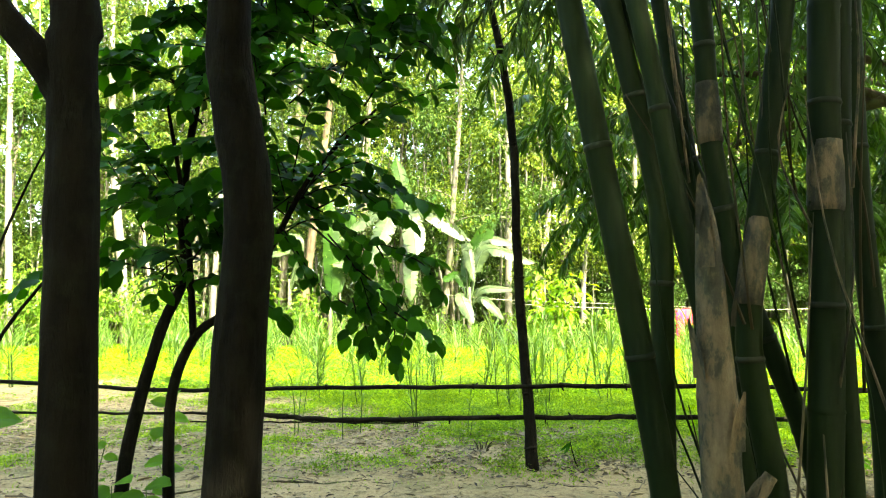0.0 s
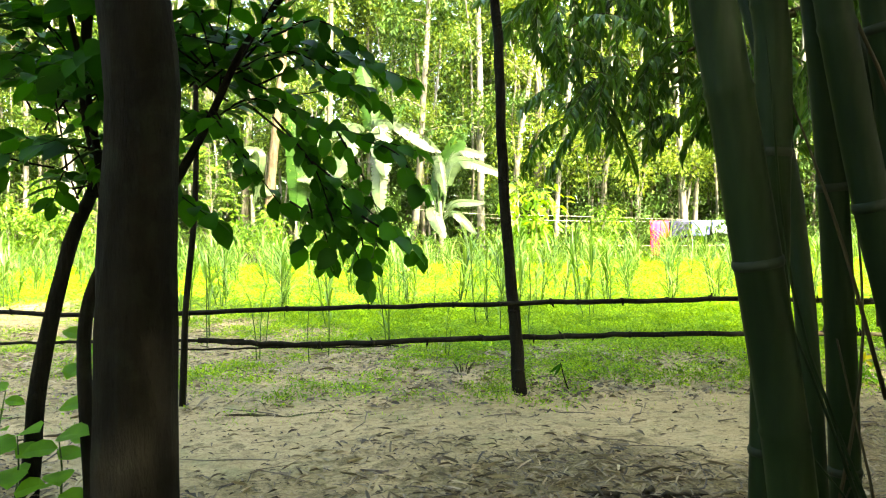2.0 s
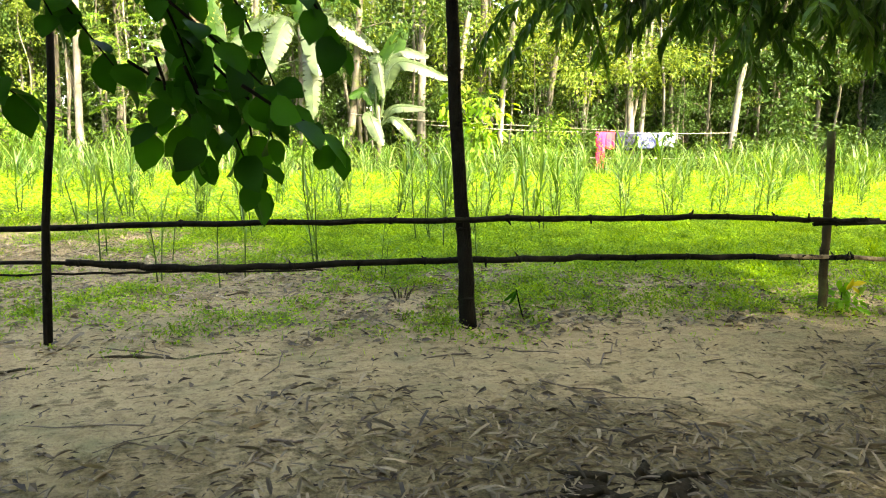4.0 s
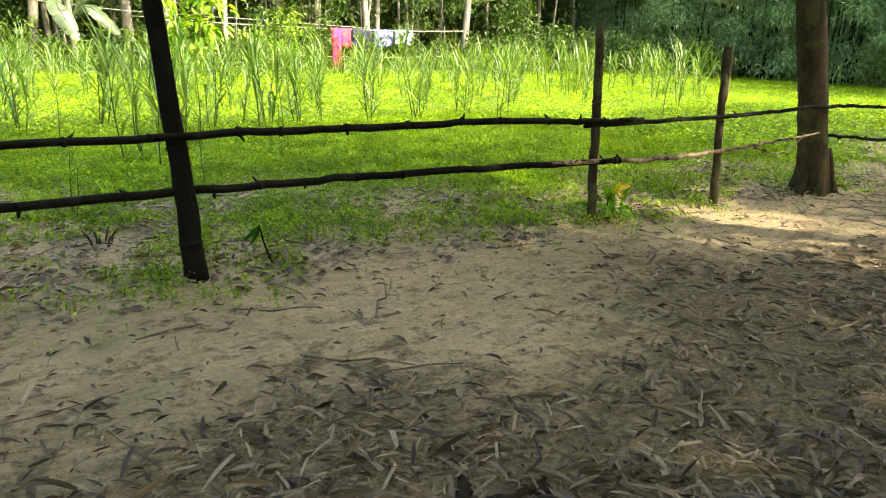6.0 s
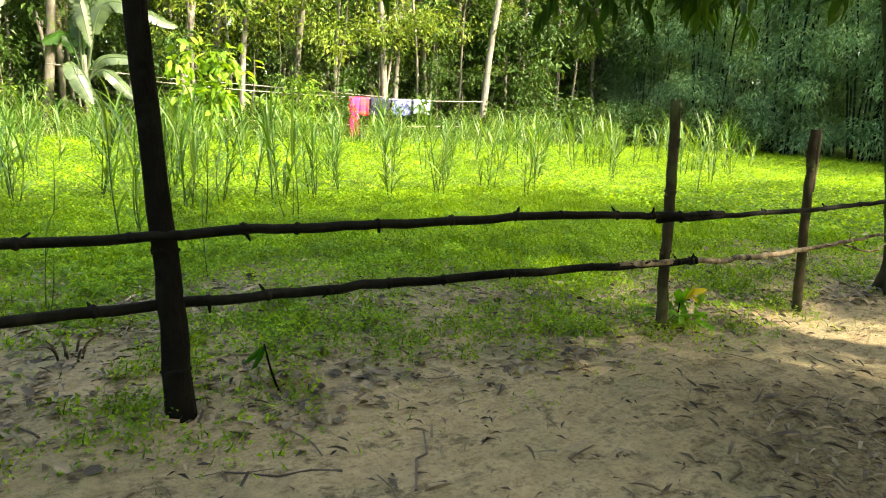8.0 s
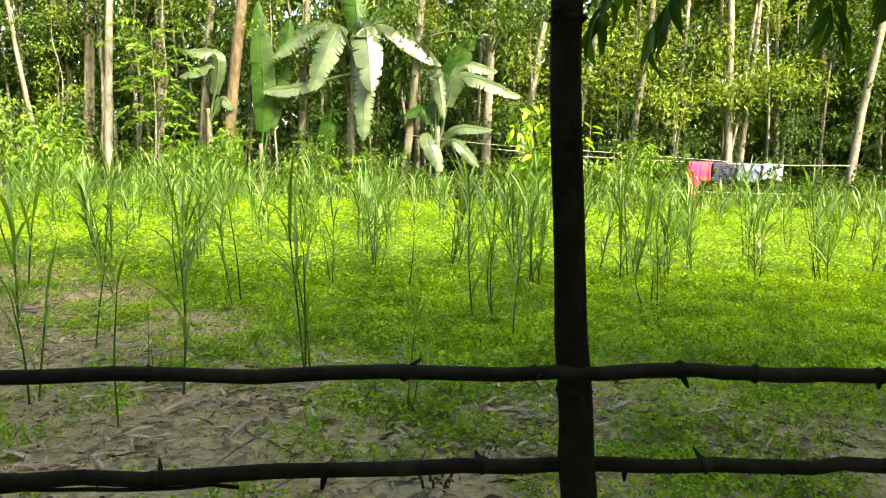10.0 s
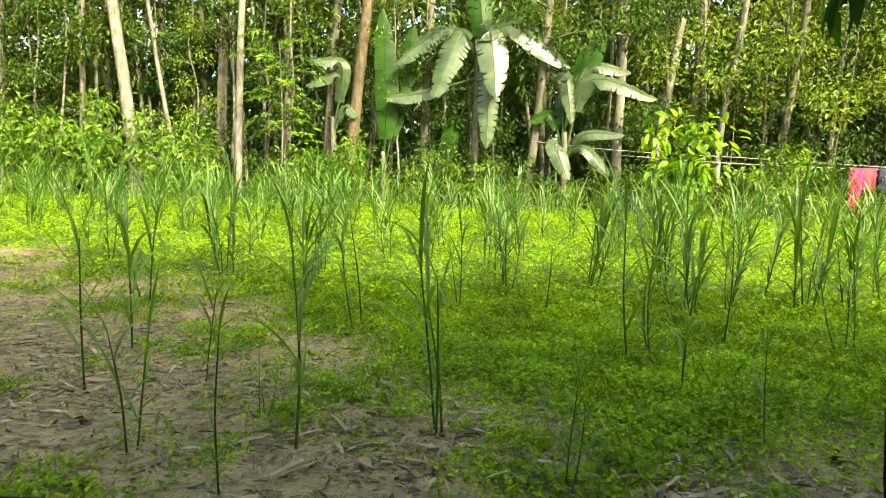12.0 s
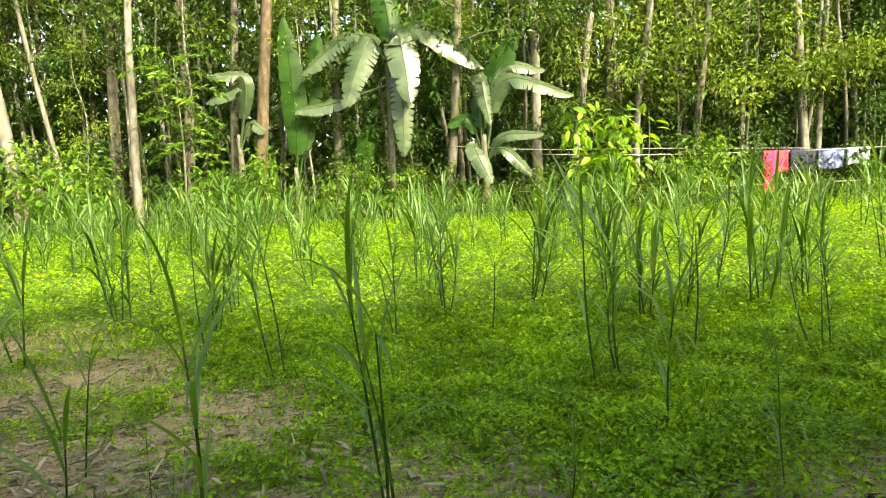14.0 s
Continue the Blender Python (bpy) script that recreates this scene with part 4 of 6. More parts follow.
# ---- the field ----
def build_weeds():
    g = np.random.default_rng(31)

    def cover_patch(name, x0, x1, y0, y1, count, size, seed_label, per=3):
        x, y = g.uniform(x0, x1, count), g.uniform(y0, y1, count)
        keep = g.random(count) < cover(x, y) ** 1.2
        x, y = x[keep], y[keep]
        tuss = 0.5 + 0.5 * np.sin(4.3 * x + 2 * np.sin(2.7 * y)) * np.sin(5.1 * y + 2 * np.sin(3.3 * x))
        x, y = np.repeat(x, per) + g.normal(0, size * 0.5, len(x) * per), np.repeat(y, per) + g.normal(0, size * 0.5, len(y) * per)
        n = len(x)
        a = g.uniform(0, 2 * np.pi, n)
        lift = (size * g.uniform(0.1, 1.5, n) + 0.10 * np.repeat(tuss, per) ** 2 * g.uniform(0.1, 1, n)) * (0.4 + 0.8 * cover(x, y))
        p = np.stack([x, y, level(x, y) + lift], 1)
        d = np.stack([np.cos(a), np.sin(a), g.uniform(-0.3, 0.9, n)], 1)
        up = unit(np.stack([g.normal(0, 0.35, n), g.normal(0, 0.35, n) - 0.15, np.ones(n)], 1))
        v, f = scatter(SMALL_LEAF, p, d, up, size * g.uniform(0.6, 1.35, n), 0.7)
        tagged(new(name, mesh_of(name, v, f, WEED)), seed_label, "weeds", kind="stuff")

    cover_patch("weed_cover", -6, 11, 6.5, 14, 150000, 0.026, "bright green low weeds covering the field by the fence")
    cover_patch("weed_cover", -16, 30, 13.5, 27, 96000, 0.05, "bright yellow-green low weeds across the sunny field")
    cover_patch("weed_cover", 10, 30, 6.0, 14, 16000, 0.07, "low green weeds at the field's far end")
    cover_patch("weed_cover", -1, 8, 9, 14.5, 13000, 0.036, "larger-leaved green weeds scattered in the shaded field", 5)
    # fine grass standing up between the broad weeds
    n = 80000
    x, y = g.uniform(-6, 11, n), 6.6 + 8.4 * g.random(n) ** 1.25
    keep = g.random(n) < np.where(y > 8.6, 0.3, 0.08) + 0.7 * cover(x, y) * (0.35 + 0.65 * (np.sin(2.7 * x + 1.9 * np.sin(1.3 * y)) * np.sin(2.2 * y + x) > -0.15))
    x, y = x[keep], y[keep]
    n = len(x)
    a = g.uniform(0, 2 * np.pi, n)
    v, f = scatter(SMALL_LEAF, np.stack([x, y, level(x, y)], 1), np.stack([np.cos(a), np.sin(a), g.uniform(0.4, 2.4, n)], 1), np.stack([g.normal(0, 0.5, n), -np.ones(n), 0.3 + 0 * x], 1),
                   g.uniform(0.04, 0.13, n) * (0.45 + 0.7 * cover(x, y)), g.uniform(0.07, 0.16, n))
    tagged(new("short_grass", mesh_of("short_grass", v, f, WEED)), "thin short grass growing among the low weeds", "grass", kind="stuff")


def grass_blade(length, width, azimuth, start, steep, curl, fold=0.25, n=9):
    """One long arching blade with a sunken midrib."""
    p, out = np.array(start, float), []
    a = steep
    for i in range(n):
        u = i / (n - 1)
        w = width * (0.45 + 1.2 * u if u < 0.35 else 0.87 * (1 - ((u - 0.35) / 0.65) ** 1.6) + 0.02)
        side = np.array([-math.sin(azimuth), math.cos(azimuth), 0])
        d = np.array([math.cos(azimuth) * math.cos(a), math.sin(azimuth) * math.cos(a), math.sin(a)])
        nrm = np.cross(side, d)
        out += [p - side * w / 2 - nrm * w * fold, p, p + side * w / 2 - nrm * w * fold]
        p = p + d * length / (n - 1)
        a -= curl * (0.4 + 1.6 * u) / (n - 1)
    f = []
    for i in range(n - 1):
        k = 3 * i
        f += [(k, k + 1, k + 4, k + 3), (k + 1, k + 2, k + 5, k + 4)]
    return np.array(out), f


def cane_plant(k, g, far):
    """One fodder-grass plant: thin canes with alternate blades, the top ones steep, the lower ones arching over."""
    t = thing("cane_grass", (0, 0, 0), "tall cane-like fodder grass with arching green blades", "grass plant", "grass plants in the field")
    shoots = int(g.integers(2, 5)) if far else (1, 1, 2, 1, 3, 2, 1, 2)[k % 8]
    blades = []
    for s in range(shoots):
        ox, oy = (0, 0) if s == 0 else (g.uniform(-0.1, 0.1), g.uniform(-0.1, 0.1))
        hh = g.uniform(0.75, 1.1) * (1 if s == 0 else g.uniform(0.55, 0.9))
        base = np.array([ox, oy, -0.04])
        top = np.array([ox * 2.0 + g.normal(0, 0.06), oy * 2.0 + g.normal(0, 0.06), hh])
        line = smooth_line([base, (base + top) / 2 + g.normal(0, 0.012, 3), top], 9)
        stem = part("stem", mesh_of("stem", *tube(line, [0.0085, 0.008, 0.007, 0.004], 6, 0.03, 900 + k), STEM, True), t)
        count = int(g.integers(9, 13)) if far else int(g.integers(9, 12) if s == 0 else g.integers(5, 7))
        turn = g.uniform(0, 6)
        for i in range(count):
            u = 0.22 + 0.78 * (i + 0.5) / count
            a = turn + math.pi * (i % 2) + g.normal(0, 0.45)
            bent = g.random() < (0.5 if u < 0.75 else 0.25)
            length = g.uniform(0.3, 0.5) if u < 0.45 else g.uniform(0.4, 0.75)
            width = g.uniform(0.024, 0.042) if far else g.uniform(0.02, 0.036)
            blades.append((stem, grass_blade(length, width, a, line[min(8, int(u * 8.99))], g.uniform(0.7, 1.1) if u < 0.7 else g.uniform(1.0, 1.4), g.uniform(1.8, 3.4) if bent else g.uniform(0.1, 1.1), n=7)))
        if not far:
            # last year's withered blade near the foot
            blades.append((stem, grass_blade(g.uniform(0.25, 0.4), 0.014, g.uniform(0, 6), line[2], 0.7, 2.6, n=6)))
    if far:
        v, f = joined([b for _, b in blades])
        part("foliage", mesh_of("foliage", v, f, BLADE, True), t)
    else:
        for _, (v, f) in blades:
            part("blade", mesh_of("blade", v, f, BLADE, True), t)
    return t


def build_cane_grass():
    g = np.random.default_rng(41)
    near = [cane_plant(k, g, False) for k in range(8)]
    far = [cane_plant(k, g, True) for k in range(9)]
    spots = [(-1.56, 10.59), (-1.73, 11.6), (-0.79, 9.63), (0.07, 9.81), (0.82, 10.16), (0.01, 12.5), (2.3, 11.71), (2.53, 11.92), (2.75, 10.13), (2.53, 11.03), (-2.42, 13.39), (-0.82, 10.82), (-0.25, 10.21),
             (1.5, 9.41), (-0.13, 9.18), (-2.15, 14.98), (-0.2, 16.52), (1.83, 17.7), (2.54, 15.17), (3.94, 14.02), (4.83, 14.18), (4.64, 14.82), (5.46, 14.3), (3.4, 13.91), (-4.21, 16.06), (-2.36, 16.56),
             (0.9, 13.6), (3.3, 12.4), (4.4, 12.3), (-0.9, 14.2)]
    placed = len(spots)
    tries = 0
    while len(spots) < 235 and tries < 20000:
        tries += 1
        x, y = g.uniform(-11, 24), 11.0 + 14.2 * g.random()
        if x < -2 and y < 14.5 - 0.2 * x and g.random() < 0.85:
            continue
        if y < 13 and (x > 5.5 or g.random() < 0.75) or x > 16 and y < 15.5 or x > 20 and y < 20:
            continue
        gap = 0.9 if y < 14 else 0.75 if y < 18 else 0.55
        if min((x - a) ** 2 + (y - b) ** 2 for a, b in spots) > gap ** 2:
            spots.append((x, y))
    used = set()
    for i, (x, y) in enumerate(spots):
        s = g.uniform(0.85, 1.2) * (0.9 if y > 20 else 1.08 if y > 14 else 1.0)
        s *= {2: 0.72, 4: 0.85, 8: 0.6, 11: 0.8, 12: 0.35, 13: 0.55, 14: 0.75}.get(i, 1.0)
        m = Matrix.LocRotScale((x, y, float(level(x, y))), Euler((g.normal(0, 0.06), g.normal(0, 0.06), g.uniform(0, 6.28))), (s, s, s * g.uniform(0.9, 1.1)))
        close = y < 13.8
        pool = near if close else far
        kind = i % 8 if close else int(g.integers(0, 9))
        src = pool[kind]
        if (close, kind) not in used:
            used.add((close, kind))
            src.matrix_basis = m
        else:
            copy_thing(src, Matrix()).matrix_basis = m
    pieces = []
    for i in range(420):
        x = g.uniform(-13, 24)
        y = g.uniform(24.2, 26.2)
        for j in range(6):
            pieces.append(grass_blade(g.uniform(0.4, 1.15), g.uniform(0.018, 0.034), g.uniform(0, 6.28), (x + g.normal(0, 0.06), y + g.normal(0, 0.06), float(level(x, y))), g.uniform(1.15, 1.5), g.uniform(0.6, 2.0), n=6))
    v, f = joined(pieces)
    tagged(new("edge_grass", mesh_of("edge_grass", v, f, BLADE)), "rank tall grass along the edge of the wood", "grass", kind="stuff")


build_post_tree()
build_sapling()
build_over_twigs()
build_mango()
build_bamboo()
for i, (x, y, h, n, s) in enumerate([(-1.08, 5.02, 1.08, 12, 0.17), (-1.47, 4.98, 0.42, 6, 0.21), (-1.64, 5.06, 0.66, 10, 0.12), (-1.22, 4.95, 0.46, 6, 0.18), (-1.85, 5.2, 0.3, 6, 0.1), (-1.98, 4.4, 0.92, 4, 0.34), (-0.85, 5.1, 0.16, 7, 0.08)]):
    build_seedling((x, y), h, n, s, 870 + i)
build_weeds()
build_cane_grass()


# ---- the wood beyond the field ----
def wood_kind(seed, bark, leaf_mat, height, r, low, spread, leaves, size):
    g = np.random.default_rng(seed)
    t = thing("woodland_tree", (0, 0, 0), "slim tall woodland tree with a light crown", "tree", "trees of the wood")
    bend = g.normal(0, 0.35, (5, 2)).cumsum(0) * 0.6
    pts = [(0, 0, -0.3)] + [(bend[i, 0], bend[i, 1], height * (i + 1) / 5) for i in range(5)]
    line = smooth_line(pts, 30)
    part("trunk", mesh_of("trunk", *tube(line, [r * 1.25, r, r * 0.85, r * 0.6, r * 0.25], 9, 0.05, seed), bark, True), t)
    centres = []
    for i in range(16):
        u = g.uniform(low, 1.0)
        s = line[int(u * 29)]
        a, l = g.uniform(0, 6.28), spread * g.uniform(0.3, 1.0) * (1.25 - 0.6 * u)
        e = s + np.array([math.cos(a) * l, math.sin(a) * l, g.uniform(0.1, 1.0)])
        centres.append(e)
        if i < 5:
            part("limb", mesh_of("limb", *tube(smooth_line([s, (s + e) / 2 + np.array([0, 0, 0.1]), e], 6), [r * 0.3, r * 0.2, r * 0.07], 5, 0.05, seed + i), bark, True), t)
            centres.append(s * 0.45 + e * 0.55)
    v, f = leaf_cloud(centres, 0.85, leaves, size, 0.45, seed)
    part("crown", mesh_of("crown", v, f, leaf_mat), t)
    return t


def front_trunk(base, top, r, bark, seed, label, leaf_mat=WOOD_LEAF, low=0.42, leaves=1500):
    """A trunk at the wood's edge, from its foot through a point higher up."""
    g = np.random.default_rng(seed)
    t = thing("woodland_tree", (*base, float(rise(*base))), label, "tree", "trees at the wood's edge")
    dx, dz = top[0] - base[0], top[1]
    h = 15.0
    k = h / dz
    pts = [(0, 0, -0.2), (dx * 0.45 + g.normal(0, 0.05), 0, dz * 0.5), (dx, g.normal(0, 0.2), dz), (dx * (1 + (k - 1) * 0.5), 0.3, dz + (h - dz) * 0.5), (dx * (1 + (k - 1) * 0.7), 0.5, h)]
    line = smooth_line(pts, 34)
    part("trunk", mesh_of("trunk", *tube(line, [r * 1.2, r, r * 0.9, r * 0.7, r * 0.25], 12, 0.05, seed), bark, True), t)
    centres = []
    for i in range(12):
        u = g.uniform(low, 1)
        s = line[int(u * 33)]
        a, l = g.uniform(0, 6.28), g.uniform(0.5, 1.9)
        e = s + np.array([math.cos(a) * l, math.sin(a) * l, g.uniform(0.1, 0.9)])
        centres += [e, s * 0.4 + e * 0.6]
        if i < 6:
            part("limb", mesh_of("limb", *tube(smooth_line([s, (s + e) / 2 + np.array([0, 0, 0.1]), e], 6), [r * 0.3, r * 0.2, r * 0.07], 5, 0.05, seed + i), bark, True), t)
    v, f = leaf_cloud(centres, 0.8, leaves, 0.19, 0.45, seed)
    part("crown", mesh_of("crown", v, f, leaf_mat), t)


def build_wood():
    front = [((-9.1, 27.0), (-9.75, 6.0), 0.17, BARK_PALE, "pale bowed trunk at the wood's edge"), ((-6.05, 27), (-5.8, 6.0), 0.11, BARK_PALE, "straight pale slim trunk at the wood's edge"),
             ((-2.8, 27.5), (-2.25, 6.0), 0.17, BARK_RUST, "rusty brown shaggy trunk at the wood's edge"), ((-7.35, 29), (-7.25, 6.0), 0.16, BARK_GREY, "grey mossy trunk at the wood's edge"),
             ((-5.4, 30), (-5.25, 6.0), 0.12, BARK_GREY, "grey slim trunk at the wood's edge"), ((-0.55, 28.2), (-0.42, 6.0), 0.12, BARK_GREY, "grey slim trunk behind the banana plants"),
             ((2.55, 27.2), (2.95, 5.0), 0.13, BARK_GREY, "grey-brown leaning trunk beside the banana plants"), ((5.3, 27.6), (5.3, 6.0), 0.14, BARK_PALE, "pale straight trunk at the wood's edge"),
             ((6.25, 28), (7.25, 6.0), 0.11, BARK_PALE, "pale slanting trunk at the wood's edge"), ((7.85, 29), (7.95, 6.0), 0.15, BARK_GREY, "dark mossy trunk at the wood's edge"),
             ((8.4, 28), (8.85, 6.0), 0.10, BARK_PALE, "pale slim trunk behind the clothes line"), ((10.3, 28), (10.6, 5.6), 0.11, BARK_GREY, "grey slim trunk behind the clothes line"),
             ((13.9, 28), (13.55, 6.4), 0.12, BARK_PALE, "pale trunk behind the clothes line"), ((14.4, 28.4), (14.7, 6.4), 0.09, BARK_PALE, "pale slim trunk behind the clothes line"),
             ((17.75, 27.3), (18.4, 6.6), 0.13, BARK_PALE, "pale trunk that holds the clothes line"), ((-11.4, 28), (-11.2, 6.0), 0.09, BARK_PALE, "pale slim trunk at the wood's edge"),
             ((-10.95, 29), (-11.1, 6.0), 0.08, BARK_GREY, "grey slim trunk at the wood's edge"), ((-3.9, 29.5), (-3.6, 6.0), 0.13, BARK_GREY, "pale grey trunk behind the broad leaves"),
             ((11.9, 28.3), (12.1, 6), 0.08, BARK_PALE, "pale slim trunk behind the clothes line"), ((16.2, 29), (16.0, 6), 0.1, BARK_GREY, "grey trunk beyond the clothes line"),
             ((-13.0, 26.5), (-13.4, 6), 0.13, BARK_PALE, "pale trunk at the wood's edge"), ((20.3, 29), (20.1, 6), 0.12, BARK_GREY, "grey trunk at the wood's edge")]
    for i, (b, tp, r, bark, label) in enumerate(front):
        front_trunk(b, tp, r, bark, 1000 + 7 * i, label, PALE_LEAF if 6 < b[0] < 17 else WOOD_LEAF, 0.25 if 6 < b[0] < 17 else 0.36, 2300 if 6 < b[0] < 17 else 1700)
    kinds = [wood_kind(1201, BARK_GREY, WOOD_LEAF, 15, 0.085, 0.3, 2.2, 1700, 0.24), wood_kind(1202, BARK_PALE, WOOD_LEAF, 13, 0.06, 0.25, 2.0, 1700, 0.22),
             wood_kind(1203, BARK_GREY, DEEP_LEAF, 14, 0.08, 0.2, 2.4, 1900, 0.26), wood_kind(1204, BARK_PALE, PALE_LEAF, 12, 0.055, 0.25, 1.8, 1500, 0.22),
             wood_kind(1205, BARK_GREY, DEEP_LEAF, 10, 0.06, 0.12, 2.0, 1700, 0.24), wood_kind(1206, BARK_PALE, WOOD_LEAF, 11, 0.042, 0.2, 1.6, 1300, 0.22),
             wood_kind(1207, BARK_PALE, PALE_LEAF, 13, 0.045, 0.5, 1.5, 1100, 0.2), wood_kind(1208, BARK_PALE, WOOD_LEAF, 14, 0.055, 0.45, 1.7, 1200, 0.2)]
    g = np.random.default_rng(55)
    spots = []
    while len(spots) < 150:
        x, y = g.uniform(-26, 30), 29.3 + 17 * g.random() ** 1.4
        if min([(x - a) ** 2 + (y - b) ** 2 for a, b in spots] + [9]) > 0.8:
            spots.append((x, y))
    for i in range(30):
        spots.append((-15 + 38 * (i + g.random()) / 30, 27.6 + 1.8 * g.random()))
    for i in range(26):
        spots.append((-17 - 8 * g.random(), 8 + 20 * g.random()))
    for i in range(10):
        spots.append((33 + 9 * g.random(), -6 + 30 * g.random()))
    shady = len(spots)
    for i in range(16):
        spots.append((18.5 + 8.5 * (i + g.random()) / 16, 28.6 + 3.5 * g.random()))
    poles = len(spots)
    for i in range(52):
        spots.append((-14 + 36 * (i + g.random()) / 52, 28.2 + 5.5 * g.random()))
    for i, (x, y) in enumerate(spots):
        s = g.uniform(0.85, 1.2) * (0.55 if 150 <= i < 180 else 1.0)
        m = Matrix.LocRotScale((x, y, float(rise(x, y))), Euler((g.normal(0, 0.03), g.normal(0, 0.03), g.uniform(0, 6.28))), (s, s, s))
        if i < len(kinds):
            kinds[i].matrix_basis = m
        else:
            copy_thing(kinds[int(g.integers(6, 8) if i >= poles else (2, 4)[i % 2] if i >= shady else g.integers(0, 6))], Matrix()).matrix_basis = m
    # distant woods that close the view
    n = 76000
    u = g.random(n)
    a = g.uniform(-0.15, math.pi + 0.15, n)
    rr = g.uniform(46, 56, n)
    p = np.stack([2 + np.cos(a) * rr, 4 + np.sin(a) * rr, 30 * u ** 1.2], 1)
    d = unit(g.normal(0, 1, (n, 3)) + np.array([0, 0, -0.3]))
    v, f = scatter(SMALL_LEAF, p, d, unit(g.normal(0, 0.6, (n, 3)) + np.array([0, -0.5, 0.8])), g.uniform(0.6, 1.1, n), 0.6)
    n = 26000
    p = np.stack([g.uniform(-26, 34, n), 30.5 + 14 * g.random(n), 0.3 + 5.5 * g.random(n) ** 1.5], 1)
    v2, f2 = scatter(SMALL_LEAF, p, unit(g.normal(0, 1, (n, 3))), unit(g.normal(0, 0.5, (n, 3)) + np.array([0, -0.4, 0.8])), g.uniform(0.3, 0.55, n), 0.5)
    tagged(new("understorey", mesh_of("understorey", v2, f2, DEEP_LEAF)), "dark leafy understorey deep in the wood", "undergrowth", kind="stuff")
    tagged(new("distant_woods", mesh_of("distant_woods", v, f, DEEP_LEAF)), "dense dark green woods far behind the field", "woods", kind="stuff")


def build_shrub(kind, at, h, w, mat, leaves, size, width, seed, label, template=SMALL_LEAF):
    g = np.random.default_rng(seed)
    t = thing("shrub", (at[0], at[1], float(rise(*at))), label, "shrub", "undergrowth at the wood's edge")
    centres = []
    for i in range(7):
        a = g.uniform(0, 6.28)
        e = np.array([math.cos(a) * w * g.uniform(0.3, 1), math.sin(a) * w * g.uniform(0.3, 1), h * g.uniform(0.45, 0.95)])
        centres += [e, e * np.array([0.7, 0.7, 0.6])]
        part("stem", limb_mesh([(0, 0, -0.1), e * 0.5 + np.array([0, 0, 0.15]), e], [0.02, 0.014, 0.006], seed + i, 5, 7, 0.05, BARK_GREY), t)
    v, f = leaf_cloud(centres, w * 0.42, leaves, size, width, seed, 0.45, template, 0.8)
    part("foliage", mesh_of("foliage", v, f, mat), t)
    return t


def banana_leaf(base, peak, tip, width, seed, torn=0.45):
    """A long arching blade on a thick midrib, feathered by slits that stop short of the rib."""
    g = np.random.default_rng(seed)
    n = 30
    line = smooth_line([base, peak, tip], n)
    d = unit(np.gradient(line, axis=0))
    side = unit(np.cross(d, np.array([0.0, -0.75, 0.65])))
    nrm = np.cross(side, d)
    v, f = [], []
    first = 7
    for sgn in (-1, 1):
        sag = 0.12
        for i in range(first, n - 1):
            if g.random() < torn:
                sag = g.uniform(0.0, 0.3)
            slit = g.random() < torn
            o = len(v)
            for k, cut in ((i, 0.0), (i + 1, g.uniform(0.2, 0.55) if slit else 0.0)):
                u = (k - first) / (n - 1 - first)
                w = width * max(0.02, math.sin(math.pi * min(1.0, 0.10 + 0.9 * u)) ** 0.55) * (g.uniform(0.88, 1.0) if slit else 1.0)
                fwd = d[k] * 0.28
                for q in (0.0, 0.5, 1.0):
                    out = (side[k] * sgn * math.cos(sag * q) - nrm[k] * (math.sin(sag * q) + 0.10 * q * q) + fwd) * w * q
                    p = line[k] + out - np.array([0, 0, w * 0.10 * q * q])
                    v.append(p - (line[i + 1] - line[i]) * cut * (q > 0.9))
            quads = [(o, o + 3, o + 4, o + 1), (o + 1, o + 4, o + 5, o + 2)]
            f += quads if sgn > 0 else [c[::-1] for c in quads]
    return joined([tube(line, [0.04, 0.03, 0.02, 0.006], 6, 0.03, seed), (np.array(v), f)])


def build_banana(at, stem_h, leaves, seed, label):
    z0 = float(rise(*at))
    t = thing("banana_plant", (at[0], at[1], z0), label, "banana plant", "banana plants")
    part("stem", limb_mesh([(0, 0, -0.1), (0.03, 0, stem_h * 0.5), (0, 0, stem_h)], [0.10, 0.09, 0.06], seed, 12, 12, 0.04, BARK_GREY), t)
    for i, (b, pk, tp, w, torn, mat) in enumerate(leaves):
        loc = [np.array([q[0] - at[0], q[1], q[2] - z0]) for q in (b, pk, tp)]
        v, f = banana_leaf(loc[0], loc[1], loc[2], w, seed + i, torn)
        part("leaf", mesh_of("leaf", v, f, mat, True), t)


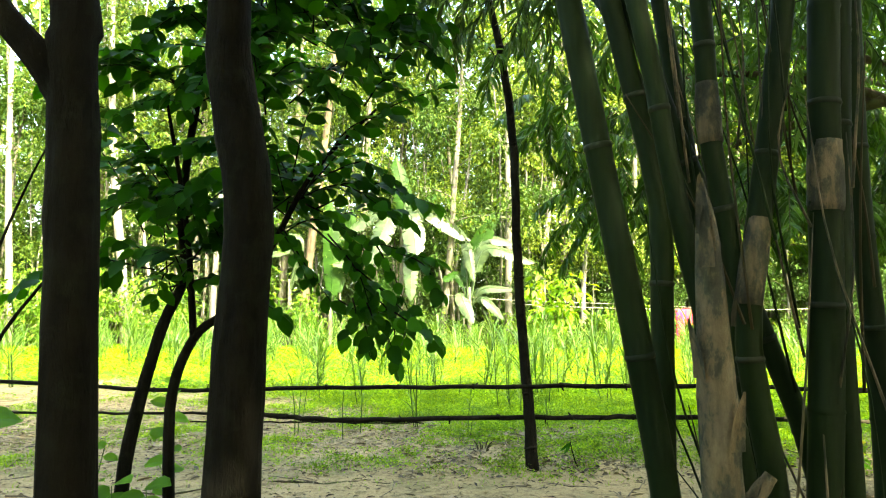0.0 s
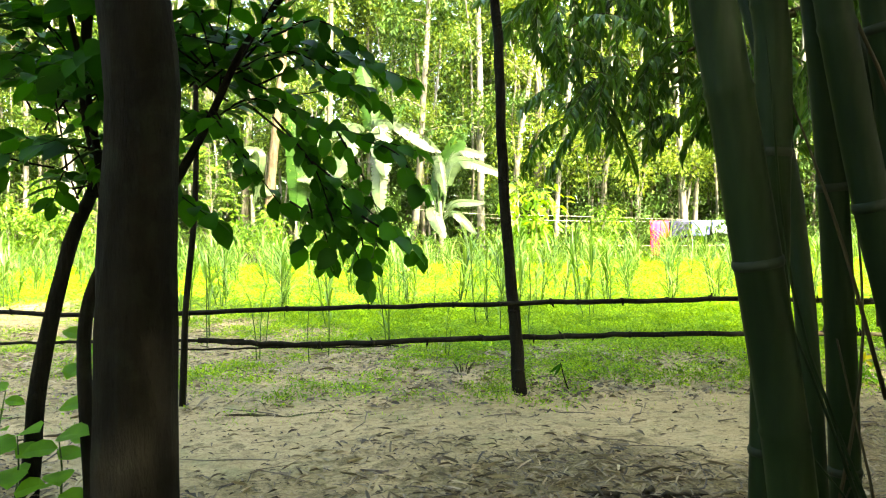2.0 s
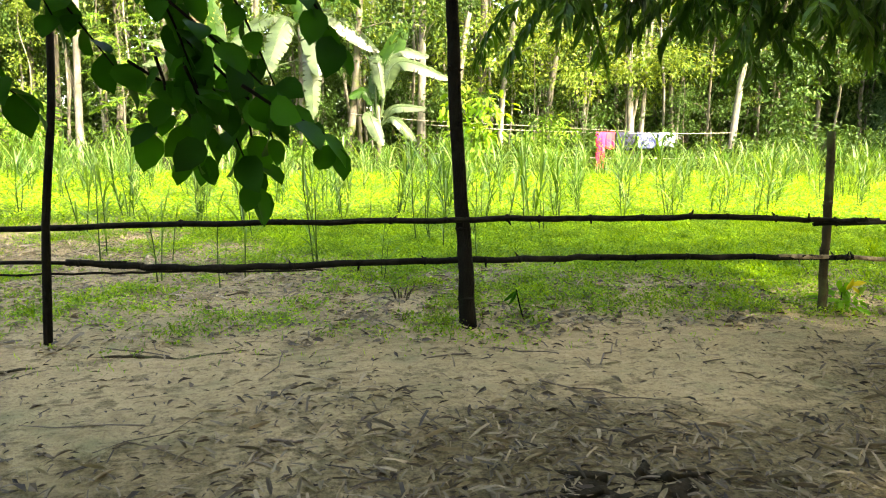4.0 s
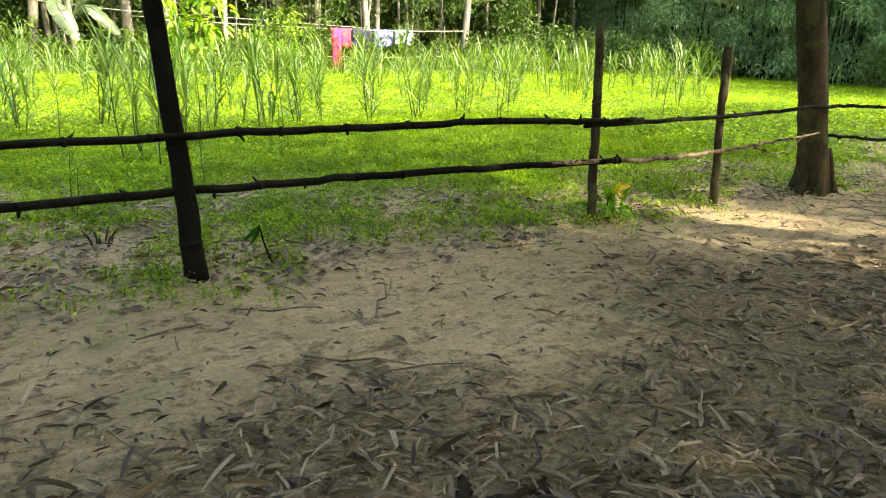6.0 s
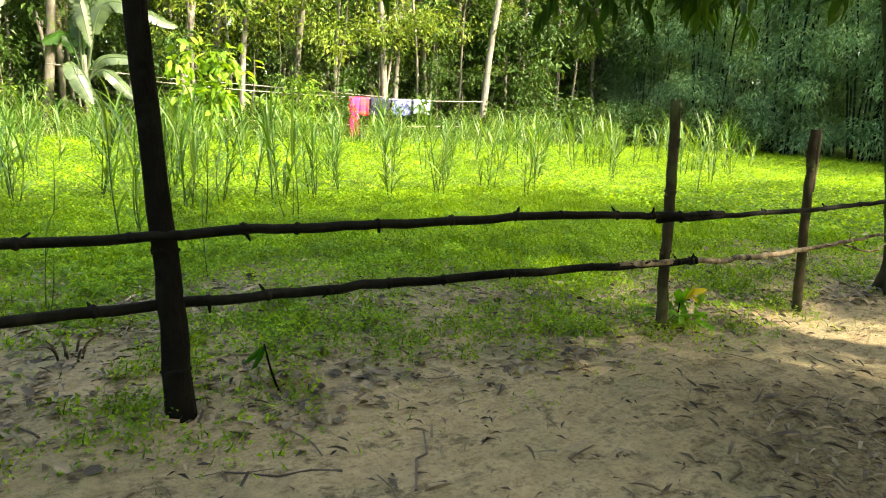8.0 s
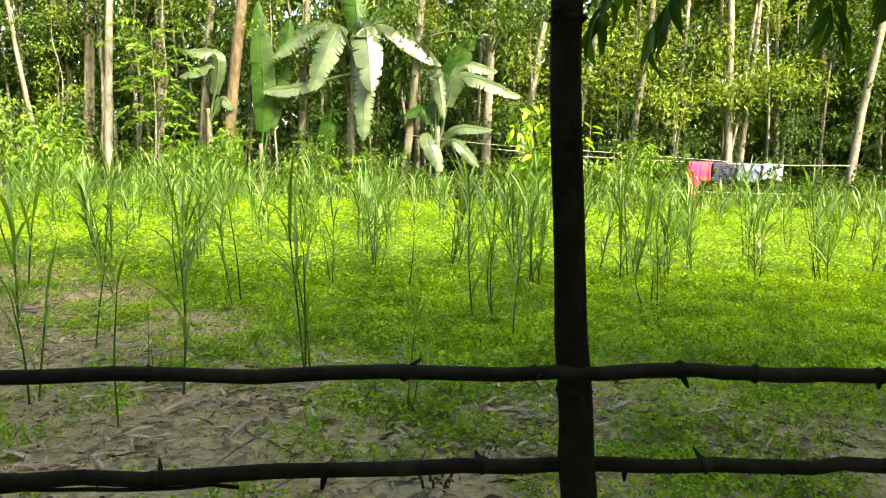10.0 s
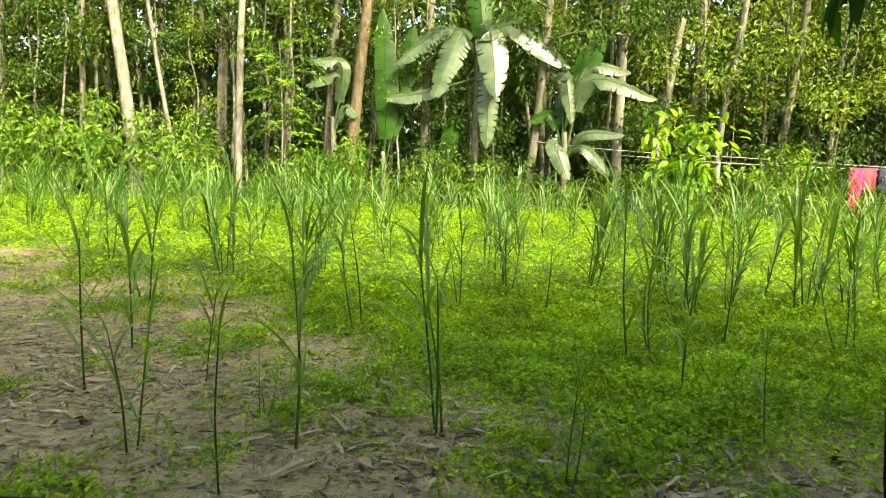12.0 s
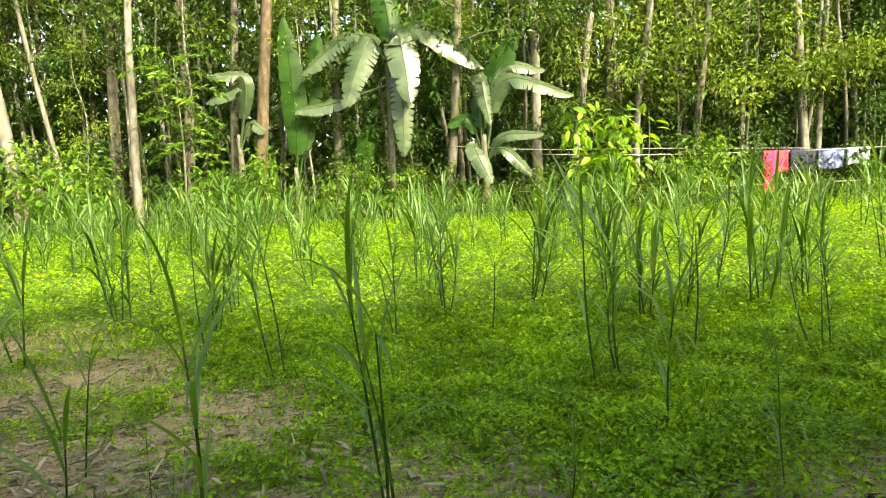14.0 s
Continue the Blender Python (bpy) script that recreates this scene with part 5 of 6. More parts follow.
def build_fern_tree(at, seed):
    """A young tree with level, feathery compound leaves in tiers."""
    g = np.random.default_rng(seed)
    z0 = float(rise(*at))
    t = thing("feathery_tree", (at[0], at[1], z0), "light feathery-leaved young tree at the wood's edge", "tree")
    part("stem", limb_mesh([(0, 0, -0.1), (0.1, 0, 2.0), (0.0, 0, 4.6)], [0.035, 0.028, 0.012], seed, 7, 10, 0.05, BARK_GREY), t)
    for i in range(22):
        z = 1.8 + 2.9 * i / 21
        a, l = i * 2.4, g.uniform(0.8, 1.5)
        line = smooth_line([(0.05, 0, z), (math.cos(a) * l * 0.5, math.sin(a) * l * 0.5, z + 0.22), (math.cos(a) * l, math.sin(a) * l, z + g.uniform(-0.1, 0.15))], 14)
        frond = part("frond", mesh_of("frond", *tube(line, [0.009, 0.004], 5, 0.03, seed + i), STEM, True), t)
        v, f = twig_leaves(line, 0.045, 0.26, 0.3, seed + 40 + i, SMALL_LEAF, 0.05, 0.25)
        part("foliage", mesh_of("foliage", v, f, SHRUB_LEAF), frond)


def build_undergrowth():
    g = np.random.default_rng(61)
    O, Y = BANANA_LEAF, BANANA_YOUNG
    build_banana((1.0, 27.0), 4.9, [((1.05, 0, 4.8), (1.35, -0.5, 5.45), (1.58, -1.0, 3.6), 0.47, 0.3, O), ((1.05, 0, 4.6), (1.36, -0.4, 4.45), (1.36, -0.7, 2.15), 0.36, 0.9, O),
                                    ((0.95, 0, 4.8), (0.55, -0.5, 5.35), (-0.2, -0.9, 3.5), 0.42, 0.6, O), ((0.95, 0, 4.9), (0.1, -0.3, 5.55), (-1.4, -0.3, 4.45), 0.34, 0.9, O),
                                    ((1.05, 0, 4.9), (1.9, -0.4, 5.65), (3.65, -0.5, 4.5), 0.42, 0.2, O), ((1.0, 0, 4.9), (1.1, 0.2, 6.0), (0.75, 0.3, 7.9), 0.4, 0.2, Y),
                                    ((0.95, 0, 4.2), (-0.5, -0.1, 3.75), (-1.6, -0.2, 3.55), 0.27, 0.3, O), ((1.05, 0, 4.9), (1.7, 0.6, 5.9), (2.6, 1.0, 6.6), 0.38, 0.3, Y),
                                    ((0.95, 0, 3.0), (0.4, 0.3, 3.0), (0.2, 0.3, 1.7), 0.3, 0.3, Y)], 1301, "tall banana plant with torn drooping leaves at the wood's edge")
    build_banana((-1.7, 27.2), 1.6, [((-1.7, 0, 1.5), (-1.62, 0, 3.4), (-1.82, 0.1, 6.2), 0.36, 0.15, Y), ((-1.65, 0, 1.5), (-1.3, 0.3, 3.6), (-0.9, 0.4, 5.8), 0.34, 0.2, Y)], 1311,
                 "young banana plant with an upright leaf")
    build_banana((-3.3, 27.6), 2.6, [((-3.3, 0, 2.5), (-3.0, -0.3, 4.5), (-4.0, -0.5, 4.6), 0.26, 0.2, O), ((-3.3, 0, 2.5), (-3.1, -0.2, 4.2), (-4.1, -0.3, 3.9), 0.26, 0.2, O),
                                     ((-3.3, 0, 2.5), (-2.9, -0.2, 3.3), (-2.5, -0.4, 3.0), 0.2, 0.2, O)], 1331, "small banana plant half hidden behind a trunk")
    build_banana((3.6, 26.6), 2.3, [((3.6, 0, 2.2), (3.7, 0.1, 3.7), (4.6, 0.1, 5.6), 0.42, 0.2, Y), ((3.65, 0, 2.2), (4.2, -0.2, 4.15), (6.05, -0.5, 3.65), 0.33, 0.3, O), ((3.65, 0, 2.2), (4.1, 0.1, 4.5), (5.4, 0.1, 4.45), 0.3, 0.3, O),
                                    ((3.65, 0, 2.0), (4.1, -0.3, 2.65), (5.2, -0.5, 2.65), 0.2, 0.1, O), ((3.6, 0, 2.0), (3.3, -0.3, 2.35), (3.7, -0.6, 1.35), 0.28, 0.2, O), ((3.65, 0, 2.0), (4.1, -0.3, 2.3), (4.85, -0.6, 1.5), 0.22, 0.2, O),
                                    ((3.55, 0, 2.2), (3.5, -0.1, 4.3), (3.75, -0.3, 2.9), 0.24, 0.8, O), ((3.55, 0, 2.2), (3.2, 0.2, 3.2), (2.6, 0.2, 3.0), 0.24, 0.3, Y)], 1321, "bushy banana plant with spreading leaves")
    build_fern_tree((-4.6, 26.3), 1402)
    for i, (x, y, h) in enumerate([(18.6, 26.2, 1.5), (20.2, 25.6, 1.7), (21.8, 25.2, 1.6), (23.4, 24.4, 1.8), (25.0, 23.2, 1.7), (26.2, 21.6, 1.5)]):
        build_shrub("hedge", (x, y), h, 1.25, DEEP_LEAF, 900, 0.17, 0.5, 1960 + 11 * i, "low rounded heap of creepers at the field's end")
    build_shrub("bright", (6.9, 25.6), 2.9, 1.25, BRIGHT_LEAF, 480, 0.32, 0.42, 1401, "bright green broad-leaved bush beside the clothes line", FULL_LEAF)
    build_shrub("light", (-10.8, 25.9), 2.9, 1.5, SHRUB_LEAF, 800, 0.24, 0.4, 1403, "leafy green bush at the wood's edge")
    for i, (x, h) in enumerate([(-13.2, 3.0), (-12.2, 2.4), (-9.6, 3.1), (-7.0, 2.2), (9.6, 2.0), (-3.2, 2.0)]):
        build_shrub("light", (x, 25.7 + 0.3 * (i % 3)), h, 1.3, SHRUB_LEAF, 700, 0.22, 0.45, 1900 + 11 * i, "sunlit light green bush at the wood's edge")
    build_shrub("light", (-8.0, 26.5), 2.6, 1.4, SHRUB_LEAF, 800, 0.2, 0.45, 1404, "leafy green bush at the wood's edge")
    for i in range(62):
        x = -14 + 36 * (i + g.random()) / 62
        y = 26.3 + 2.2 * g.random()
        h = g.uniform(0.9, 1.9)
        build_shrub("low", (x, y), h, g.uniform(0.6, 1.0), (WOOD_LEAF, SHRUB_LEAF, DEEP_LEAF)[int(g.integers(0, 3))], 380, g.uniform(0.13, 0.22), 0.45, 1420 + i * 9, "low leafy undergrowth along the wood's edge")
    # trunk wrapped in a climbing vine
    t = thing("climber_tree", (24.6, 30.2, float(rise(24, 30))), "leaning trunk wrapped in a light green climbing vine", "tree")
    line = smooth_line([(-2.3, 0, -0.2), (-1.6, 0, 2.0), (-0.6, 0, 5.0), (0.2, 0, 9.0)], 20)
    part("trunk", mesh_of("trunk", *tube(line, [0.16, 0.13, 0.08], 9, 0.05, 1501), BARK_PALE, True), t)
    v, f = leaf_cloud(line[3:], 0.42, 1100, 0.24, 0.7, 1502, 0.6)
    part("vine", mesh_of("vine", v, f, PALE_LEAF), t)


def thicket_kind(seed):
    g = np.random.default_rng(seed)
    t = thing("bamboo_thicket", (0, 0, 0), "dense dark bamboo clump with hanging blue-green foliage", "bamboo", "bamboo along the field's end")
    centres = []
    for i in range(14):
        a, l = g.uniform(0, 6.28), g.uniform(0.8, 3.0)
        b = np.array([math.cos(a) * 0.6, math.sin(a) * 0.6, -0.2])
        e = np.array([math.cos(a) * l, math.sin(a) * l, g.uniform(6, 11)])
        m = b * 0.4 + e * 0.6 + np.array([-math.cos(a) * 0.5, -math.sin(a) * 0.5, 1.0])
        line = smooth_line([b, m, e], 14)
        part("culm", mesh_of("culm", *tube(line, [0.045, 0.035, 0.012], 7, 0.02, seed + i), CULM_SHADED, True), t)
        centres += [line[k] + np.array([0, 0, -0.3]) for k in (4, 6, 8, 10, 12)]
        centres.append(np.array([math.cos(a) * l * 0.8, math.sin(a) * l * 0.8, g.uniform(0.4, 1.6)]))
        centres.append(np.array([math.cos(a + 2) * l, math.sin(a + 2) * l, g.uniform(1.0, 3.2)]))
        centres.append(np.array([math.cos(a + 1) * l * 0.9, math.sin(a + 1) * l * 0.9, g.uniform(2.2, 5.5)]))
    v, f = leaf_cloud(centres, [0.55 + 0.5 * g.random() for _ in centres], 17000, 0.24, 0.22, seed, 0.6)
    part("foliage", mesh_of("foliage", v, f, THICKET_LEAF), t)
    return t


def build_thickets():
    g = np.random.default_rng(77)
    kinds = [thicket_kind(1601), thicket_kind(1621), thicket_kind(1641)]
    spots = [(28.5, 31), (27.6, 27.8), (28.2, 24.5), (29.0, 21.5), (30, 18.5), (30.8, 15.5), (31.2, 12.5), (31.4, 9.5), (31, 6.5), (30.5, 3.5), (30, 0), (29, -4), (29, 30), (33, 22), (34, 16), (34, 10), (33, 27), (33, 31),
             (36, 20), (36.5, 13), (37, 26), (30, 28.5),
             # never in view: added behind the walker to keep skylight off the trunks
             (-14, -5), (-10.5, -9), (-6.5, -12), (-2, -13.5), (2.5, -14), (7, -14), (11.5, -13.5), (16, -13), (20.5, -11), (24, -7)]
    for i, (x, y) in enumerate(spots):
        s = g.uniform(0.9, 1.15) * (1.4 if y < -4.5 else 1.0)
        m = Matrix.LocRotScale((x, y, float(rise(x, y))), Euler((0, 0, g.uniform(0, 6.28))), (s, s, s))
        if i < 3:
            kinds[i].matrix_basis = m
        else:
            copy_thing(kinds[i % 3], Matrix()).matrix_basis = m


# ---- clothes line ----
def hung_cloth(name, x0, x1, y, line_z, front, back, mat, seed, label, category, taper=0.0):
    """A cloth folded over the line, with hanging folds and some thickness."""
    g = np.random.default_rng(seed)
    nx, prof = 12, []
    nf = 9
    for i in range(nf + 1):
        prof.append((-0.025 - 0.02 * (1 - i / nf), -front * (1 - i / nf)))
    prof.append((0.0, 0.012))
    for i in range(1, nf + 1):
        prof.append((0.025 + 0.02 * i / nf, -back * i / nf))
    ph = g.uniform(0, 6, 3)
    v, f = [], []
    for j, (dy, dz) in enumerate(prof):
        for i in range(nx):
            u = i / (nx - 1)
            k = min(1.0, abs(dz) * 1.6)
            wave = 0.035 * k * math.sin(9 * u + ph[0]) + 0.02 * k * math.sin(17 * u + ph[1])
            pinch = 1 - taper * k * 0.5
            v.append((x0 + (x1 - x0) * (0.5 + (u - 0.5) * pinch), y + dy + wave, line_z + dz - 0.03 * k * math.sin(5 * u + ph[2])))
    for j in range(len(prof) - 1):
        for i in range(nx - 1):
            a = j * nx + i
            f.append((a, a + 1, a + nx + 1, a + nx))
    ob = new(name, mesh_of(name, v, f, mat, True))
    sol = ob.modifiers.new("thickness", "SOLIDIFY")
    sol.thickness = 0.008
    tagged(ob, label, category, "washing on the line")


def build_clothes_line():
    t = thing("clothes_line", (11, 27, 0), "pale washing line tied between two trunks", "clothes line")
    t.matrix_basis = Matrix()
    for (z0, zm, z1, y) in ((2.12, 1.93, 2.0, 26.95), (1.1, 0.98, 1.05, 26.97)):
        part("line", limb_mesh([(5.4, y + 0.4, z0), (8.5, y + 0.1, zm + 0.05), (12.0, y, zm), (15, y, zm), (17.7, y + 0.2, z1)], [0.012, 0.012], 1700, 6, 30, 0.02, ROPE, "line"), t)
    part("line", limb_mesh([(2.7, 27.1, 2.45), (5.3, 27.0, 2.25), (9.0, 27.2, 2.15), (13.8, 27.7, 2.0)], [0.01, 0.01], 1701, 6, 20, 0.02, ROPE, "line"), t)
    hung_cloth("towel", 11.85, 12.25, 26.95, 1.945, 1.38, 0.9, RED_CLOTH, 1, "long crimson cloth hung over the washing line", "cloth", 0.35)
    hung_cloth("shirt", 12.2, 12.62, 26.95, 1.945, 0.62, 0.5, ORANGE_CLOTH, 2, "orange-red garment hung over the washing line", "garment", 0.2)
    hung_cloth("shirt", 12.68, 13.45, 26.95, 1.945, 0.66, 0.5, NAVY_CLOTH, 3, "dark navy garment hung over the washing line", "garment", 0.1)
    hung_cloth("trousers", 13.52, 14.35, 26.95, 1.945, 0.58, 0.5, BLUE_CLOTH, 4, "blue and white garment hung over the washing line", "garment", 0.1)
    hung_cloth("shirt", 14.42, 15.15, 26.95, 1.945, 0.5, 0.5, WHITE_CLOTH, 5, "white and blue garment hung over the washing line", "garment", 0.15)


# ---- litter on the ground ----
def build_litter():
    g = np.random.default_rng(91)

    def strew(n, weight, x0, x1, y0, y1):
        x, y = g.uniform(x0, x1, n * 4), g.uniform(y0, y1, n * 4)
        keep = g.random(n * 4) < weight(x, y)
        return x[keep][:n], y[keep][:n]

    dense = lambda x, y: np.clip((6.1 - y) / 1.7 + 0.25 * np.sin(1.7 * x + y) + 0.12 * np.sin(3.1 * x - 2 * y), 0.05, 1)
    strip = (np.array([(-0.5, 0, 0), (0.5, 0, 0.05), (0.5, 0.5, 0.03), (-0.5, 0.5, 0.07), (0.45, 1, -0.02), (-0.35, 0.96, 0.02)]), np.array([(0, 1, 2, 3), (3, 2, 4, 5)]))
    x, y = strew(24000, dense, -5, 10, 1.6, 7.4)
    n = len(x)
    a = g.uniform(0, 6.28, n)
    v, f = scatter(strip, np.stack([x, y, level(x, y) + g.uniform(0.006, 0.03, n)], 1), np.stack([np.cos(a), np.sin(a), g.normal(0.05, 0.16, n)], 1),
                   unit(np.stack([g.normal(0, 0.35, n), g.normal(0, 0.35, n), np.ones(n)], 1)), g.uniform(0.02, 0.1, n) + 0.08 * g.random(n) ** 5, g.uniform(0.05, 0.17, n))
    tagged(new("straw_litter", mesh_of("straw_litter", v, f, LITTER)), "broken strips of dry bamboo leaf on the path", "leaf litter", kind="stuff")
    x, y = strew(9000, dense, -5, 10, 0.6, 7.4)
    n = len(x)
    a = g.uniform(0, 6.28, n)
    v, f = scatter(LANCE_LEAF, np.stack([x, y, level(x, y) + g.uniform(0.006, 0.03, n)], 1), np.stack([np.cos(a), np.sin(a), g.normal(0.0, 0.14, n)], 1),
                   unit(np.stack([g.normal(0, 0.4, n), g.normal(0, 0.4, n), np.ones(n)], 1)), g.uniform(0.05, 0.15, n), g.uniform(0.09, 0.2, n))
    tagged(new("leaf_litter", mesh_of("leaf_litter", v, f, LITTER)), "dry brown bamboo leaves strewn over the path", "leaf litter", kind="stuff")
    x, y = strew(9000, lambda x, y: 0.12 + 0.5 * (1 - cover(x, y)), -6, 10, 7.1, 13.5)
    n = len(x)
    a = g.uniform(0, 6.28, n)
    v, f = scatter(strip, np.stack([x, y, level(x, y) + g.uniform(0.006, 0.025, n)], 1), np.stack([np.cos(a), np.sin(a), g.normal(0.03, 0.14, n)], 1),
                   unit(np.stack([g.normal(0, 0.35, n), g.normal(0, 0.35, n), np.ones(n)], 1)), g.uniform(0.02, 0.09, n) + 0.1 * g.random(n) ** 6, g.uniform(0.07, 0.24, n))
    tagged(new("leaf_litter", mesh_of("leaf_litter", v, f, LITTER)), "dry leaves and straw lying on the bare field soil", "leaf litter", kind="stuff")
    x, y = strew(7500, lambda x, y: (0.1 + 0.6 * (1 - cover(x, y))) * (0.3 + 0.7 * (np.sin(2.1 * x + y) * np.sin(1.7 * y - x) > 0)), -5, 3.5, 8.6, 12.5)
    n = len(x)
    a = g.uniform(0, 6.28, n)
    v, f = scatter(strip, np.stack([x, y, level(x, y) + g.uniform(0.01, 0.035, n)], 1), np.stack([np.cos(a), np.sin(a), g.normal(0.03, 0.12, n)], 1),
                   unit(np.stack([g.normal(0, 0.35, n), g.normal(0, 0.35, n), np.ones(n)], 1)), g.uniform(0.03, 0.08, n) + 0.16 * g.random(n) ** 6, g.uniform(0.05, 0.13, n))
    tagged(new("straw_litter", mesh_of("straw_litter", v, f, PALE_STRAW)), "pale dry straw lying on the bare field soil", "leaf litter", kind="stuff")
    x, y = strew(2200, lambda x, y: 0.2 + 0.8 * (np.sin(2.6 * x + y) * np.sin(3.1 * y - x) > 0.1), 0.5, 9, 6.9, 9.6)
    n = len(x)
    a = g.uniform(0, 6.28, n)
    v, f = scatter(FULL_LEAF, np.stack([x, y, level(x, y) + g.uniform(0.006, 0.03, n)], 1), np.stack([np.cos(a), np.sin(a), g.normal(0.05, 0.25, n)], 1),
                   unit(np.stack([g.normal(0, 0.5, n), g.normal(0, 0.5, n), np.ones(n)], 1)), g.uniform(0.04, 0.095, n), g.uniform(0.3, 0.6, n))
    tagged(new("leaf_litter", mesh_of("leaf_litter", v, f, LITTER)), "fallen brown leaves lying among the verge weeds", "leaf litter", kind="stuff")
    # curled strips, thickest where the bamboo sheds them
    x, y = strew(5000, lambda x, y: dense(x, y) ** 1.6, -4, 10, 0.6, 6.6)
    n = len(x)
    a = g.uniform(0, 6.28, n)
    curl = (np.array([(s * w, u, 0.5 * u * u * 0.25 + 0.25 * s * s * w) for u, w in ((0, 0.25), (0.25, 0.5), (0.6, 0.48), (0.85, 0.3), (1.0, 0.08)) for s in (-1, 0, 1)]),
            [(k, k + 1, k + 4, k + 3) for r in range(4) for k in (3 * r, 3 * r + 1)])
    v, f = scatter(curl, np.stack([x, y, level(x, y) + g.uniform(0.004, 0.04, n)], 1), np.stack([np.cos(a), np.sin(a), g.normal(0.0, 0.12, n)], 1),
                   unit(np.stack([g.normal(0, 0.45, n), g.normal(0, 0.45, n), np.ones(n)], 1)), g.uniform(0.05, 0.15, n), g.uniform(0.09, 0.2, n))
    tagged(new("husk_litter", mesh_of("husk_litter", v, f, HUSK)), "curled tan bamboo husks strewn under the clump", "leaf litter", kind="stuff")
    # broken straw and dark bits all over the path
    x, y = strew(19000, lambda x, y: 0.12 + 0.6 * dense(x, y) + 0.08 * (y > 7.0) * (x > 2), -6, 10, 1.2, 10.5)
    n = len(x)
    a = g.uniform(0, 6.28, n)
    v, f = scatter(SMALL_LEAF, np.stack([x, y, level(x, y) + g.uniform(0.004, 0.016, n)], 1), np.stack([np.cos(a), np.sin(a), g.normal(0.0, 0.2, n)], 1),
                   unit(np.stack([g.normal(0, 0.5, n), g.normal(0, 0.5, n), np.ones(n)], 1)), g.uniform(0.015, 0.06, n) + 0.07 * g.random(n) ** 6, g.uniform(0.12, 0.42, n))
    tagged(new("straw_bits", mesh_of("straw_bits", v, f, STRAW)), "small dark broken leaf bits on the path", "leaf litter", kind="stuff")
    # clods and crumbs of dark soil
    x, y = strew(600, lambda x, y: 0.3 + 0.6 * dense(x, y), -5, 10, 0.8, 9.5)
    v, f = scatter((np.array([(-.5, -.4, 0), (.5, -.5, 0), (.6, .4, 0), (-.4, .5, 0), (-.2, -.2, .5), (.25, -.15, .42), (.2, .25, .5), (-.2, .2, .38)]),
                    [(0, 1, 5, 4), (1, 2, 6, 5), (2, 3, 7, 6), (3, 0, 4, 7), (4, 5, 6, 7)]), np.stack([x, y, level(x, y) - 0.004], 1),
                   np.stack([np.cos(x * 40), np.sin(x * 40), 0 * x], 1), np.array([[0, 0, 1.0]]) + 0 * x[:, None], g.uniform(0.012, 0.045, len(x)), 1.0)
    tagged(new("soil_crumbs", mesh_of("soil_crumbs", v, f, SOIL)), "small crumbs and clods of grey soil", "soil crumbs", kind="stuff")
    # twigs
    pieces = []
    x, y = strew(520, lambda x, y: 0.3 + 0.6 * dense(x, y), -4, 10, 0.8, 9.0)
    for i in range(len(x)):
        a, l = g.uniform(0, 6.28), g.uniform(0.1, 0.6)
        p = np.array([x[i], y[i], 0.0])
        q = [p + np.array([math.cos(a), math.sin(a), 0]) * l * k + np.array([g.normal(0, 0.05 * l), g.normal(0, 0.05 * l), 0]) for k in (-0.5, -0.2, 0.15, 0.5)]
        for k in q:
            k[2] = float(level(k[0], k[1])) + 0.008
        r = g.uniform(0.002, 0.007)
        pieces.append(tube(q, [r, r, r * 0.6], 5, 0.1, i))
    v, f = joined(pieces)
    tagged(new("twig_litter", mesh_of("twig_litter", v, f, TWIG)), "thin dark fallen twigs on the path", "twigs", kind="stuff")
    # curled husks, one by one
    metas = []
    for k in range(5):
        n, w = 8, g.uniform(0.012, 0.026)
        l = g.uniform(0.14, 0.3)
        vv, ff = [], []
        for i in range(n):
            u = i / (n - 1)
            ww = w * (math.sin(math.pi * (0.12 + 0.85 * u)) ** 0.7)
            z = 0.012 + 0.03 * u * u * g.uniform(0.3, 1.0)
            for s in (-1, -0.4, 0.4, 1):
                vv.append((s * ww, (u - 0.5) * l, z + 0.5 * ww * s * s))
        for i in range(n - 1):
            for j in range(3):
                q = i * 4 + j
                ff.append((q, q + 1, q + 5, q + 4))
        metas.append(mesh_of("husk", vv, ff, HUSK, True))
    x, y = strew(240, lambda x, y: dense(x, y) ** 1.5, -3, 8.5, 1.2, 6.6)
    for i in range(len(x)):
        ob = new("dry_husk", metas[i % 5])
        ob.matrix_basis = Matrix.LocRotScale((x[i], y[i], float(level(x[i], y[i])) - 0.003), Euler((g.normal(0, 0.12), g.normal(0, 0.15), g.uniform(0, 6.28))), Vector((1, 1, 1)) * g.uniform(0.4, 0.85))
        tagged(ob, "dry tan bamboo husk lying on the path", "dry husk", "husks on the path")


